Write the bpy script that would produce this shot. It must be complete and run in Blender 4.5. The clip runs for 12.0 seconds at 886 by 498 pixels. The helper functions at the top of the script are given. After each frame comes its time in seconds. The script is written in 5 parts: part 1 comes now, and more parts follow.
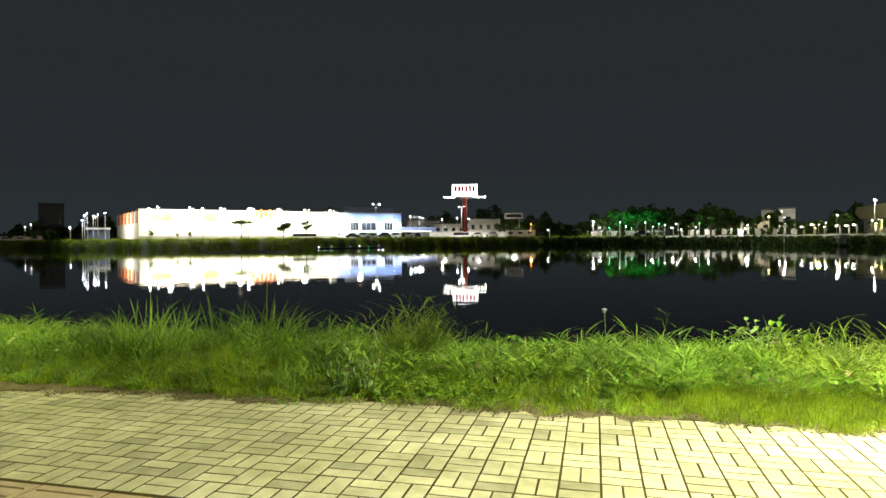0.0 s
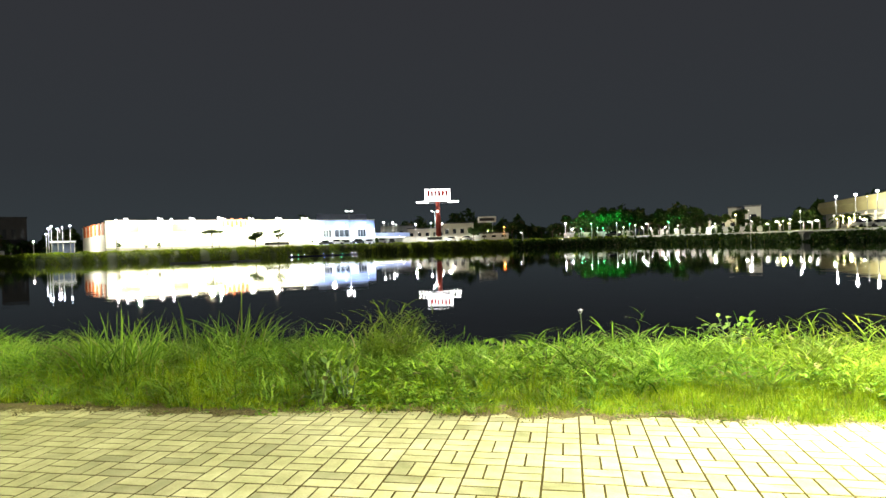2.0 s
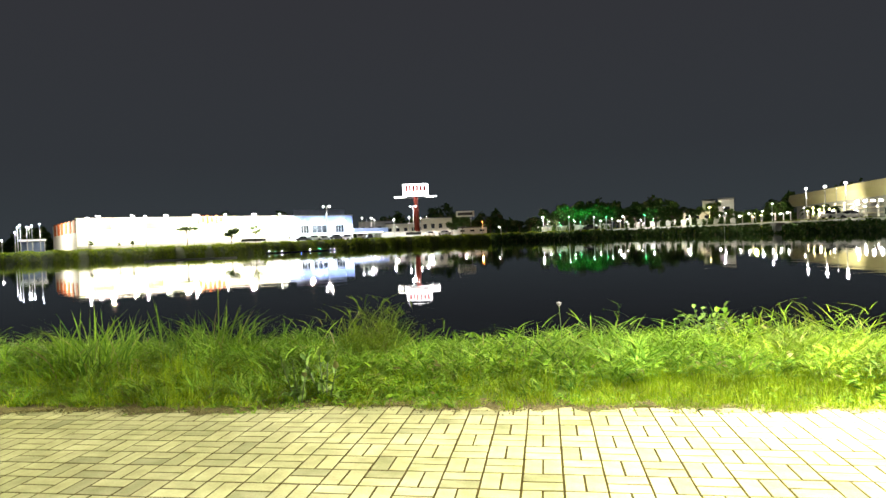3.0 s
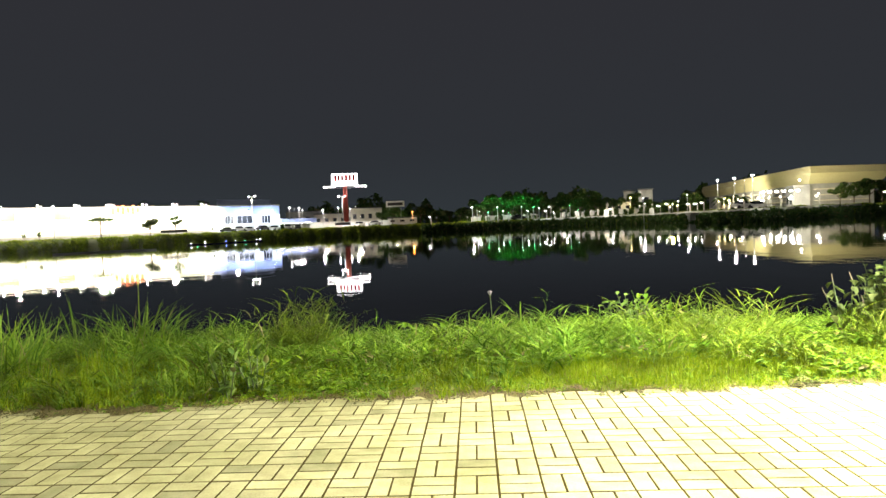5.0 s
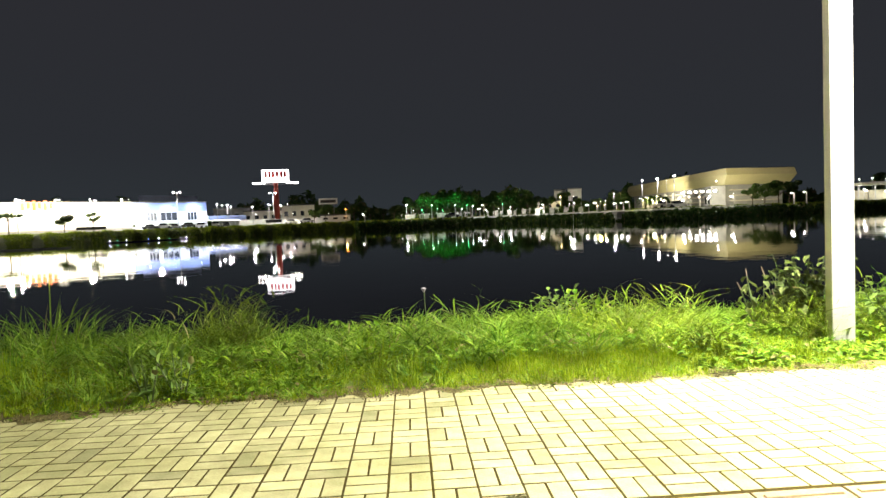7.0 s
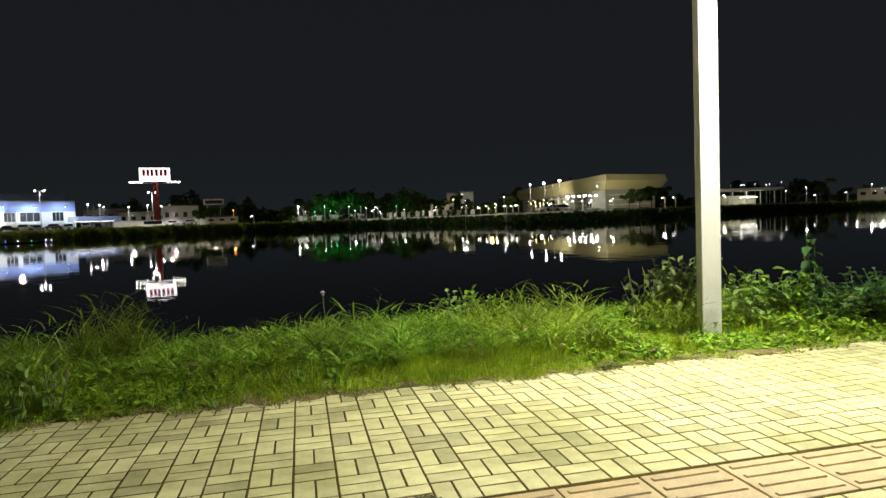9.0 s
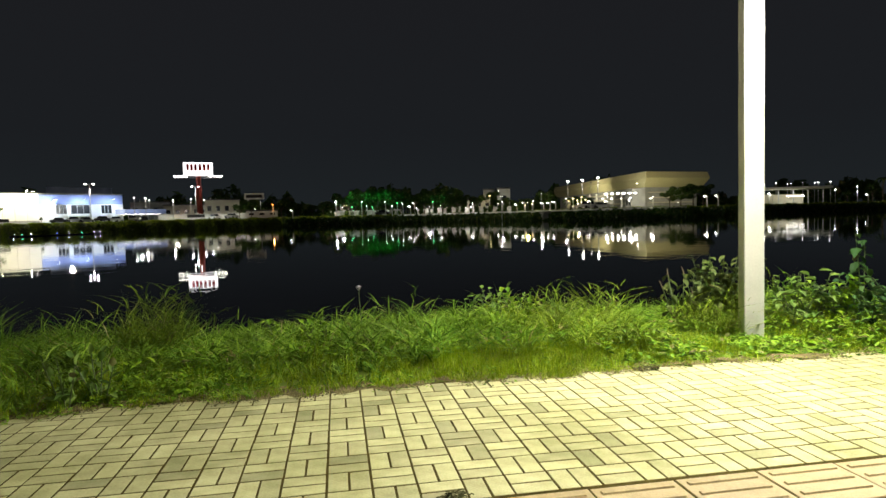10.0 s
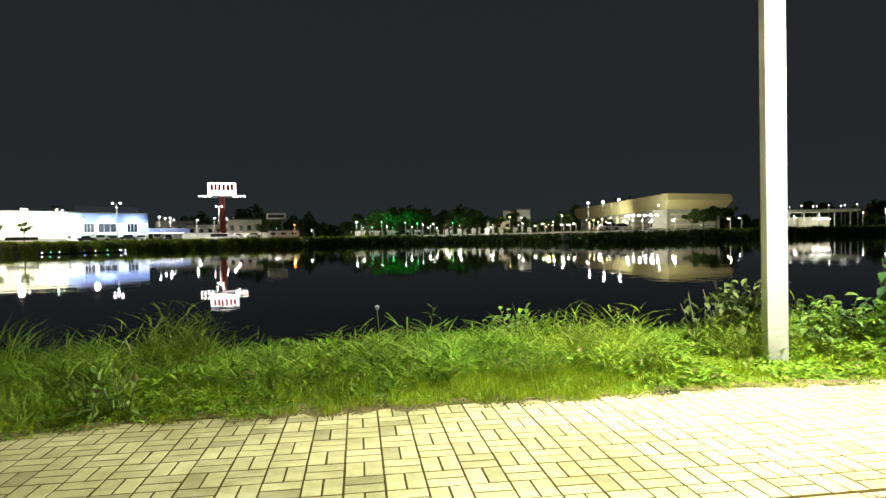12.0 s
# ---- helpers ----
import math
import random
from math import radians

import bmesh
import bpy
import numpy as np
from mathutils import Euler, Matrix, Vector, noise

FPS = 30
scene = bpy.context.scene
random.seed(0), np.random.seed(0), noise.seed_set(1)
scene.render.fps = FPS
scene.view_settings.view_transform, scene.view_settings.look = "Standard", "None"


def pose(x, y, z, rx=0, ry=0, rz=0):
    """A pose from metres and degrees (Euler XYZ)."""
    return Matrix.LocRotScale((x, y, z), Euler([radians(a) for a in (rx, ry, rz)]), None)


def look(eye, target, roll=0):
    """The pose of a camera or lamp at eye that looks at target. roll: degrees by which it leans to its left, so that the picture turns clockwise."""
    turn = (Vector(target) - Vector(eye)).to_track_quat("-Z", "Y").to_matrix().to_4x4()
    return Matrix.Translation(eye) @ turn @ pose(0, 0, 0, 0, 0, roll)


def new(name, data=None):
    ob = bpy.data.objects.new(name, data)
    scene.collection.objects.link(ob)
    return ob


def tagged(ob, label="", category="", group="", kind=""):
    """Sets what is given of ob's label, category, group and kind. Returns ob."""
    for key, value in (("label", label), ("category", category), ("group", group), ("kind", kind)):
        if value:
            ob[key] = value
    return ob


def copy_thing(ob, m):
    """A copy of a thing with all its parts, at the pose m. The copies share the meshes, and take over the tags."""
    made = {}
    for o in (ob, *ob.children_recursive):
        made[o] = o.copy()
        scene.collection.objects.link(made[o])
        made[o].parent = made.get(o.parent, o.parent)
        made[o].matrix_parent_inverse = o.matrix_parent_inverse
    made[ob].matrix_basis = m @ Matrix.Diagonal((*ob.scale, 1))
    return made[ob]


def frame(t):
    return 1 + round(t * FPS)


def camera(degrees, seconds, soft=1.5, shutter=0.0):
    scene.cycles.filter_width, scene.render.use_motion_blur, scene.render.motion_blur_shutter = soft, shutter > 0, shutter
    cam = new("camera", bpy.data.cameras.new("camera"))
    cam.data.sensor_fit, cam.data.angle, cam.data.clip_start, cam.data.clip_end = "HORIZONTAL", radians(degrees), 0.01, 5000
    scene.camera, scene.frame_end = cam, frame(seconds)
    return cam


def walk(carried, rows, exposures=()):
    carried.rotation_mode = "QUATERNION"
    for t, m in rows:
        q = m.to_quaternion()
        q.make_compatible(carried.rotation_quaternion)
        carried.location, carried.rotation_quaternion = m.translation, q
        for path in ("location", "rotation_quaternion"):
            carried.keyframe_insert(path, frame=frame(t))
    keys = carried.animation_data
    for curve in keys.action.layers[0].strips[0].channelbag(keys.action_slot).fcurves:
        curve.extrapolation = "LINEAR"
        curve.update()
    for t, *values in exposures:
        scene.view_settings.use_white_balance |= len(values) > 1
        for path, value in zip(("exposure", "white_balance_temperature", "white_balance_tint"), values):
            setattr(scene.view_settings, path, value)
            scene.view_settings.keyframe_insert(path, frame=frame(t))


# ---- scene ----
EYE = 1.2          # eye height over the paving
WATER = -0.35       # lake level under the paving
# seconds, x, y, rise, yaw, pitch, roll
PATH = [
    (0.0, 0.002, -0.000, -0.000, -0.00, -0.90, 0.42),
    (0.5, -0.008, -0.006, -0.002, 0.39, -1.07, 0.06),
    (1.0, -0.005, -0.007, 0.000, 0.46, -1.09, 0.76),
    (1.5, -0.007, -0.007, 0.001, -1.79, -0.72, 1.04),
    (2.0, -0.015, -0.003, 0.002, -2.44, -0.50, 1.78),
    (2.5, -0.019, -0.007, 0.004, -3.24, -0.92, 1.76),
    (3.0, -0.017, 0.004, -0.001, -4.45, -1.06, 2.33),
    (3.2, -0.016, 0.014, -0.000, -5.46, -0.66, 2.16),
    (5.0, -0.035, -0.004, 0.002, -10.98, -2.26, 2.55),
    (5.5, -0.034, 0.008, -0.004, -12.87, -2.77, 2.52),
    (6.0, -0.035, 0.001, -0.001, -14.31, -2.65, 2.48),
    (6.5, -0.040, 0.005, -0.001, -14.28, -2.43, 2.57),
    (7.0, -0.026, 0.016, -0.009, -17.13, -2.72, 2.36),
    (7.2, -0.037, 0.016, -0.006, -19.14, -2.58, 2.41),
    (8.8, -0.080, 0.025, -0.001, -26.91, -2.38, 2.05),
    (9.0, -0.080, 0.025, -0.004, -27.03, -2.91, 2.14),
    (9.5, -0.084, 0.024, -0.001, -26.81, -3.25, 1.96),
    (10.0, -0.078, 0.020, -0.002, -23.65, -3.16, 1.56),
    (10.5, -0.071, 0.016, -0.006, -23.89, -3.66, 0.77),
    (11.0, -0.082, 0.013, -0.005, -23.04, -2.99, 0.77),
    (11.5, -0.080, 0.004, -0.000, -22.47, -2.82, 0.98),
    (11.8, -0.073, 0.001, -0.001, -23.38, -1.69, 1.30),
    (12.0, -0.078, -0.000, -0.002, -21.80, -1.18, 1.18),
]
cam = camera(71.73, 12.0)
walk(cam, [(t, pose(x, y, EYE + z, 90 + p, r, w)) for t, x, y, z, w, p, r in PATH],
     exposures=[(0.0, 0.9, 6500, 7), (0.5, 0.70, 6500, 7), (1.0, 0.52, 6500, 7), (1.3, 0.60, 6500, 7), (1.6, 1.15, 6500, 7), (2.5, 1.48, 6500, 9),
                (5.5, 1.22, 6500, 14), (6.5, 1.22, 6500, 14), (7.2, 0.92, 6500, 15), (8.8, -0.12, 6500, 11), (9.5, -0.27, 6500, 11), (10.2, 0.05, 6500, 10),
                (10.6, 0.08, 6500, 10), (11.2, 0.22, 6500, 9), (12.0, 0.64, 6500, 8)])

# ---- night sky and lamps ----
world = bpy.data.worlds.new("night_sky")
scene.world = world
world.use_nodes = True
wn, wl = world.node_tree.nodes, world.node_tree.links
w_co = wn.new("ShaderNodeTexCoord")
w_sep = wn.new("ShaderNodeSeparateXYZ")
w_ramp = wn.new("ShaderNodeValToRGB")
w_low, w_high = w_ramp.color_ramp.elements
w_low.position, w_low.color = 0.0, (0.0126, 0.0160, 0.0182, 1)
w_high.position, w_high.color = 0.5, (0.0118, 0.0116, 0.0137, 1)
w_mid = w_ramp.color_ramp.elements.new(0.13)
w_mid.color = (0.0112, 0.0128, 0.0150, 1)
wl.new(w_co.outputs["Generated"], w_sep.inputs[0])
wl.new(w_sep.outputs["Z"], w_ramp.inputs[0])
wl.new(w_ramp.outputs[0], wn["Background"].inputs["Color"])
wn["Background"].inputs["Strength"].default_value = 1.0


def lamp(name, kind, where, target, power, color, size=0.3, size_y=None, cone=None, spread=None):
    d = bpy.data.lights.new(name, kind)
    d.energy, d.color = power, color
    if kind == "AREA":
        d.shape, d.size, d.size_y = "RECTANGLE", size, size_y or size
    else:
        d.shadow_soft_size = size
    if spread:
        d.spread = radians(spread)
    if cone:
        d.spot_size, d.spot_blend = radians(cone), 0.6
    ob = new(name, d)
    ob.matrix_world = look(where, target)
    return ob


# ---- plan: the path runs along u, v points over the verge to the lake ----
TURN = radians(13.9)
CU, SU = math.cos(TURN), math.sin(TURN)


def uv(u, v, z=0.0):
    return Vector((u * CU + v * SU, -u * SU + v * CU, z))


def polar(az, dist, z=0.0):
    a = radians(az)
    return Vector((dist * math.sin(a), dist * math.cos(a), z))


ROT_UV = Matrix.Rotation(-TURN, 4, "Z")
POST_U, POST_V = 3.60, 4.99
LAMP_Z = 4.0
LAMP_V = 4.02
LAMP_POWER = (930, 1300)
SPACING = 13.3

# ---- materials ----


def nodes_of(name):
    m = bpy.data.materials.new(name)
    m.use_nodes = True
    return m, m.node_tree.nodes, m.node_tree.links, m.node_tree.nodes["Principled BSDF"]


def surface(name, a, b, scale=6.0, rough=0.8, metal=0.0, bump=0.3, fine=60.0, spread=0.0, pick="", spec=0.5, trans=0.0, odd=0.0, stain=0.0):
    """A two-scale mottled surface between colours a and b; spread: difference from piece to piece; stain: broad damp and dirty patches across the pieces."""
    m, n, l, p = nodes_of(name)
    co = n.new("ShaderNodeTexCoord")
    big, small = n.new("ShaderNodeTexNoise"), n.new("ShaderNodeTexNoise")
    big.inputs["Scale"].default_value, small.inputs["Scale"].default_value = scale, fine
    big.inputs["Detail"].default_value, small.inputs["Detail"].default_value = 5, 3
    for t in (big, small):
        l.new(co.outputs["Object"], t.inputs["Vector"])
    mixf = n.new("ShaderNodeMath")
    mixf.operation = "MULTIPLY_ADD"
    mixf.inputs[1].default_value = 0.45
    l.new(small.outputs[0], mixf.inputs[0])
    half = n.new("ShaderNodeMath")
    half.operation = "MULTIPLY"
    half.inputs[1].default_value = 0.6
    l.new(big.outputs[0], half.inputs[0])
    l.new(half.outputs[0], mixf.inputs[2])
    ramp = n.new("ShaderNodeValToRGB")
    ramp.color_ramp.elements[0].position, ramp.color_ramp.elements[1].position = 0.36, 0.68
    ramp.color_ramp.elements[0].color, ramp.color_ramp.elements[1].color = (*a, 1), (*b, 1)
    l.new(mixf.outputs[0], ramp.inputs[0])
    out = ramp.outputs[0]
    if spread:
        if pick == "object":
            src = n.new("ShaderNodeObjectInfo").outputs["Random"]
        else:
            src = n.new("ShaderNodeNewGeometry").outputs["Random Per Island"]
        rng = n.new("ShaderNodeMapRange")
        rng.inputs[3].default_value, rng.inputs[4].default_value = 1 - spread, 1 + spread
        l.new(src, rng.inputs[0])
        hsv = n.new("ShaderNodeHueSaturation")
        if odd:
            # a few pieces are plainly darker than the rest
            few = n.new("ShaderNodeValToRGB")
            few.color_ramp.elements[0].position, few.color_ramp.elements[0].color = odd, (0.80, 0.80, 0.80, 1)
            few.color_ramp.elements[1].position, few.color_ramp.elements[1].color = odd + 0.03, (1, 1, 1, 1)
            l.new(src, few.inputs[0])
            mul = n.new("ShaderNodeMath")
            mul.operation = "MULTIPLY"
            l.new(rng.outputs[0], mul.inputs[0])
            l.new(few.outputs[0], mul.inputs[1])
            l.new(mul.outputs[0], hsv.inputs["Value"])
        else:
            l.new(rng.outputs[0], hsv.inputs["Value"])
        l.new(out, hsv.inputs["Color"])
        out = hsv.outputs[0]
    if stain:
        where, wide = n.new("ShaderNodeNewGeometry"), n.new("ShaderNodeTexNoise")
        wide.inputs["Scale"].default_value, wide.inputs["Detail"].default_value, wide.inputs["Roughness"].default_value = 1.3, 6, 0.62
        l.new(where.outputs["Position"], wide.inputs["Vector"])
        dirt = n.new("ShaderNodeValToRGB")
        de = dirt.color_ramp.elements
        de[0].position, de[0].color = 0.38, (1 - stain, 1 - 0.95 * stain, 1 - 1.25 * stain, 1)
        de[1].position, de[1].color = 0.58, (1.0, 1.0, 1.0, 1)
        l.new(wide.outputs[0], dirt.inputs[0])
        mul = n.new("ShaderNodeMix")
        mul.data_type, mul.blend_type = "RGBA", "MULTIPLY"
        mul.inputs[0].default_value = 1.0
        l.new(out, mul.inputs[6])
        l.new(dirt.outputs[0], mul.inputs[7])
        out = mul.outputs[2]
    l.new(out, p.inputs["Base Color"])
    p.inputs["Roughness"].default_value, p.inputs["Metallic"].default_value = rough, metal
    p.inputs["Specular IOR Level"].default_value = spec
    if bump:
        bp = n.new("ShaderNodeBump")
        bp.inputs["Strength"].default_value, bp.inputs["Distance"].default_value = bump, 0.01
        l.new(mixf.outputs[0], bp.inputs["Height"])
        l.new(bp.outputs[0], p.inputs["Normal"])
    if trans:
        tr, mx = n.new("ShaderNodeBsdfTranslucent"), n.new("ShaderNodeMixShader")
        mx.inputs[0].default_value = trans
        l.new(out, tr.inputs["Color"])
        l.new(p.outputs[0], mx.inputs[1])
        l.new(tr.outputs[0], mx.inputs[2])
        l.new(mx.outputs[0], n["Material Output"].inputs["Surface"])
    return m


def glow(name, color, strength):
    m, n, l, p = nodes_of(name)
    p.inputs["Base Color"].default_value = (*color, 1)
    p.inputs["Emission Color"].default_value = (*color, 1)
    p.inputs["Emission Strength"].default_value = strength
    return m


def leaf_stuff(name, base, tip, spread=0.35, trans=0.3, rough=0.55):
    """Grass and leaves: colour from blade to blade, dry ones among them."""
    m, n, l, p = nodes_of(name)
    isl = n.new("ShaderNodeNewGeometry")
    ramp = n.new("ShaderNodeValToRGB")
    e = ramp.color_ramp.elements
    e[0].position, e[0].color = 0.0, (*base, 1)
    e[1].position, e[1].color = 0.9, (*tip, 1)
    dry = e.new(0.985)
    dry.color = (0.20, 0.17, 0.07, 1)
    l.new(isl.outputs["Random Per Island"], ramp.inputs[0])
    co, noi = n.new("ShaderNodeTexCoord"), n.new("ShaderNodeTexNoise")
    noi.inputs["Scale"].default_value = 2.2
    l.new(co.outputs["Object"], noi.inputs["Vector"])
    rng = n.new("ShaderNodeMapRange")
    rng.inputs[1].default_value, rng.inputs[2].default_value = 0.3, 0.7
    rng.inputs[3].default_value, rng.inputs[4].default_value = 1 - spread, 1 + spread
    l.new(noi.outputs[0], rng.inputs[0])
    hsv = n.new("ShaderNodeHueSaturation")
    l.new(ramp.outputs[0], hsv.inputs["Color"])
    l.new(rng.outputs[0], hsv.inputs["Value"])
    l.new(hsv.outputs[0], p.inputs["Base Color"])
    p.inputs["Roughness"].default_value = rough
    p.inputs["Specular IOR Level"].default_value = 0.12
    tr, mx = n.new("ShaderNodeBsdfTranslucent"), n.new("ShaderNodeMixShader")
    mx.inputs[0].default_value = trans
    l.new(hsv.outputs[0], tr.inputs["Color"])
    l.new(p.outputs[0], mx.inputs[1])
    l.new(tr.outputs[0], mx.inputs[2])
    l.new(mx.outputs[0], n["Material Output"].inputs["Surface"])
    return m


PAVER_A, PAVER_B = (0.240, 0.221, 0.096), (0.370, 0.345, 0.171)
M_PAVER = surface("cream_concrete_piece", PAVER_A, PAVER_B, 9, 0.85, 0, 0.35, 90, 0.14, "object", odd=0.10, spec=0.15, stain=0.30)
M_PAVER_REST = surface("cream_concrete", PAVER_A, PAVER_B, 9, 0.85, 0, 0.35, 90, 0.14, "island", odd=0.07, spec=0.15, stain=0.30)
M_TACTILE = surface("terracotta_concrete", (0.190, 0.136, 0.048), (0.275, 0.200, 0.078), 8, 0.8, 0, 0.3, 80, 0.08, "object")
M_JOINT = surface("dark_joint_sand", (0.026, 0.018, 0.003), (0.052, 0.037, 0.007), 14, 0.95, 0, 0.4, 120, spec=0.03)
M_SOIL = surface("soil", (0.035, 0.03, 0.010), (0.072, 0.070, 0.024), 1.2, 0.95, 0, 0.5, 14, spec=0.1)
M_WASH = surface("washed_soil", (0.050, 0.040, 0.014), (0.130, 0.106, 0.040), 5, 0.95, 0, 0.5, 60, spec=0.08)
M_POST = surface("pale_painted_steel", (0.40, 0.385, 0.31), (0.48, 0.465, 0.385), 3, 0.55, 0, 0.08, 70)
M_DARKMETAL = surface("dark_metal", (0.03, 0.03, 0.03), (0.06, 0.06, 0.06), 5, 0.5, 0.6, 0.05, 50)
M_GALV = surface("galvanised_steel", (0.35, 0.36, 0.36), (0.5, 0.5, 0.5), 4, 0.5, 0.4, 0.05, 40)
M_LAWN = leaf_stuff("short_grass", (0.130, 0.215, 0.006), (0.290, 0.365, 0.012), 0.45, 0.42)
M_TALL = leaf_stuff("tall_grass", (0.056, 0.136, 0.010), (0.222, 0.340, 0.028), 0.45, 0.33)
M_TIP = leaf_stuff("pale_grass_blade", (0.066, 0.125, 0.007), (0.205, 0.272, 0.016), 0.4, 0.25)
M_WEED = leaf_stuff("weed_leaf", (0.066, 0.148, 0.007), (0.185, 0.29, 0.014), 0.3, 0.32)
M_PALE = leaf_stuff("pale_weed_leaf", (0.078, 0.140, 0.024), (0.19, 0.275, 0.055), 0.3, 0.35)
# dull olive leaf, its colour darkened further in place of dim light
M_DULL = leaf_stuff("dull_dimmed_weed_leaf", (0.048, 0.068, 0.016), (0.115, 0.140, 0.036), 0.3, 0.4, 0.75)
M_BUSH = leaf_stuff("bush_leaf", (0.020, 0.060, 0.014), (0.065, 0.125, 0.026), 0.3, 0.25)
M_RUSH = leaf_stuff("bank_rough_grass", (0.110, 0.180, 0.010), (0.250, 0.320, 0.020), 0.4, 0.35)
M_DRY = leaf_stuff("dry_grass", (0.10, 0.085, 0.025), (0.24, 0.20, 0.075), 0.3, 0.2, 0.8)
M_STEM = surface("plant_stem", (0.06, 0.09, 0.02), (0.10, 0.13, 0.04), 12, 0.7, 0, 0.1)
M_SEED = surface("seed_head", (0.09, 0.065, 0.035), (0.15, 0.11, 0.07), 12, 0.8, 0, 0.1)
M_FLOWER = surface("pale_flower", (0.25, 0.22, 0.22), (0.36, 0.32, 0.32), 12, 0.8, 0, 0.1)
M_LEAF = leaf_stuff("tree_leaf", (0.025, 0.06, 0.012), (0.07, 0.12, 0.025), 0.3)
M_BARK = surface("bark", (0.06, 0.045, 0.03), (0.12, 0.09, 0.06), 3, 0.9, 0, 0.5, 20)
M_WHITE = surface("white_cladding", (0.72, 0.72, 0.70), (0.80, 0.80, 0.78), 0.3, 0.6, 0, 0.05, 4)
M_ORANGE = surface("orange_cladding", (0.55, 0.13, 0.03), (0.65, 0.17, 0.04), 0.3, 0.6, 0, 0.05, 4)
M_YELLOW = surface("yellow_cladding", (0.70, 0.50, 0.10), (0.75, 0.55, 0.14), 0.3, 0.6, 0, 0.05, 4)
M_BLUE = surface("blue_cladding", (0.22, 0.30, 0.62), (0.28, 0.36, 0.68), 0.3, 0.55, 0, 0.05, 4)
M_GREYBLUE = surface("grey_blue_roofing", (0.12, 0.15, 0.24), (0.16, 0.2, 0.3), 0.4, 0.6, 0, 0.05, 4)
M_BEIGE = surface("beige_render", (0.45, 0.42, 0.32), (0.58, 0.54, 0.42), 0.5, 0.8, 0, 0.1, 5)
M_GREY = surface("grey_render", (0.25, 0.25, 0.24), (0.36, 0.36, 0.34), 0.5, 0.8, 0, 0.1, 5)
M_FASCIA = surface("tan_metal_fascia", (0.43, 0.39, 0.21), (0.50, 0.46, 0.26), 0.15, 0.6, 0, 0.05, 2)
M_ROOF = surface("dark_roof", (0.06, 0.06, 0.06), (0.10, 0.10, 0.10), 0.5, 0.8, 0, 0.1, 5)
M_GLASSD = surface("dark_window", (0.015, 0.018, 0.022), (0.025, 0.028, 0.032), 1, 0.15, 0, 0.0, 5)
M_REDPOLE = surface("red_painted_steel", (0.38, 0.05, 0.025), (0.46, 0.07, 0.04), 0.8, 0.5, 0, 0.05, 8)
M_REDSIGN = surface("red_sign_film", (0.55, 0.02, 0.02), (0.60, 0.03, 0.03), 0.8, 0.5, 0, 0.0, 8)
M_WALLWHITE = surface("limewashed_wall", (0.50, 0.50, 0.46), (0.68, 0.67, 0.62), 0.25, 0.85, 0, 0.1, 3)
M_BLACK = surface("black_panel", (0.012, 0.012, 0.012), (0.025, 0.025, 0.025), 2, 0.6, 0, 0.05, 10)
M_CAR = surface("dark_car_paint", (0.03, 0.03, 0.035), (0.05, 0.05, 0.055), 1, 0.3, 0.2, 0.0, 10)
M_TYRE = surface("tyre_rubber", (0.015, 0.015, 0.015), (0.03, 0.03, 0.03), 5, 0.9, 0, 0.1, 30)
M_LED = glow("led_white", (1.0, 0.97, 0.88), 22)
M_LEDCOOL = glow("led_cool", (0.85, 0.92, 1.0), 9)
M_LEDWARM = glow("lamp_warm", (1.0, 0.80, 0.35), 7)
M_SODIUM = glow("lamp_sodium", (1.0, 0.28, 0.04), 5)
M_LEDGREEN = glow("lamp_green", (0.10, 1.0, 0.30), 8)
M_LEDBLUE = glow("lamp_blue", (0.15, 0.3, 1.0), 8)
M_PANEL = glow("sign_lightbox", (1.0, 0.95, 0.95), 2.2)
M_STRIP = glow("ceiling_strip", (1.0, 0.98, 0.9), 8)


def water_material():
    m, n, l, p = nodes_of("lake_water")
    p.inputs["Base Color"].default_value = (0.008, 0.010, 0.011, 1)
    p.inputs["Roughness"].default_value = 0.007
    p.inputs["IOR"].default_value = 1.33
    co, mp, noi = n.new("ShaderNodeTexCoord"), n.new("ShaderNodeMapping"), n.new("ShaderNodeTexNoise")
    noi.inputs["Scale"].default_value, noi.inputs["Detail"].default_value = 0.9, 4
    l.new(co.outputs["Object"], mp.inputs["Vector"])
    l.new(mp.outputs[0], noi.inputs["Vector"])
    bp = n.new("ShaderNodeBump")
    bp.inputs["Strength"].default_value, bp.inputs["Distance"].default_value = 0.36, 0.012
    l.new(noi.outputs[0], bp.inputs["Height"])
    l.new(bp.outputs[0], p.inputs["Normal"])
    return m


M_WATER = water_material()

# ---- building helpers ----


def box(bm, c, s, rot=None, bevel=0.0):
    """A box of size s at c, turned by rot, its edges rounded by bevel."""
    r = bmesh.ops.create_cube(bm, size=1.0)
    vs = r["verts"]
    bmesh.ops.scale(bm, vec=s, verts=vs)
    if bevel:
        es = list({e for v in vs for e in v.link_edges})
        vs = list({v for f in bmesh.ops.bevel(bm, geom=es, offset=bevel, segments=2, affect="EDGES", profile=0.5)["faces"] for v in f.verts} | {v for v in vs if v.is_valid})
    if rot:
        bmesh.ops.transform(bm, matrix=rot.to_4x4(), verts=vs)
    bmesh.ops.translate(bm, vec=c, verts=vs)
    return vs


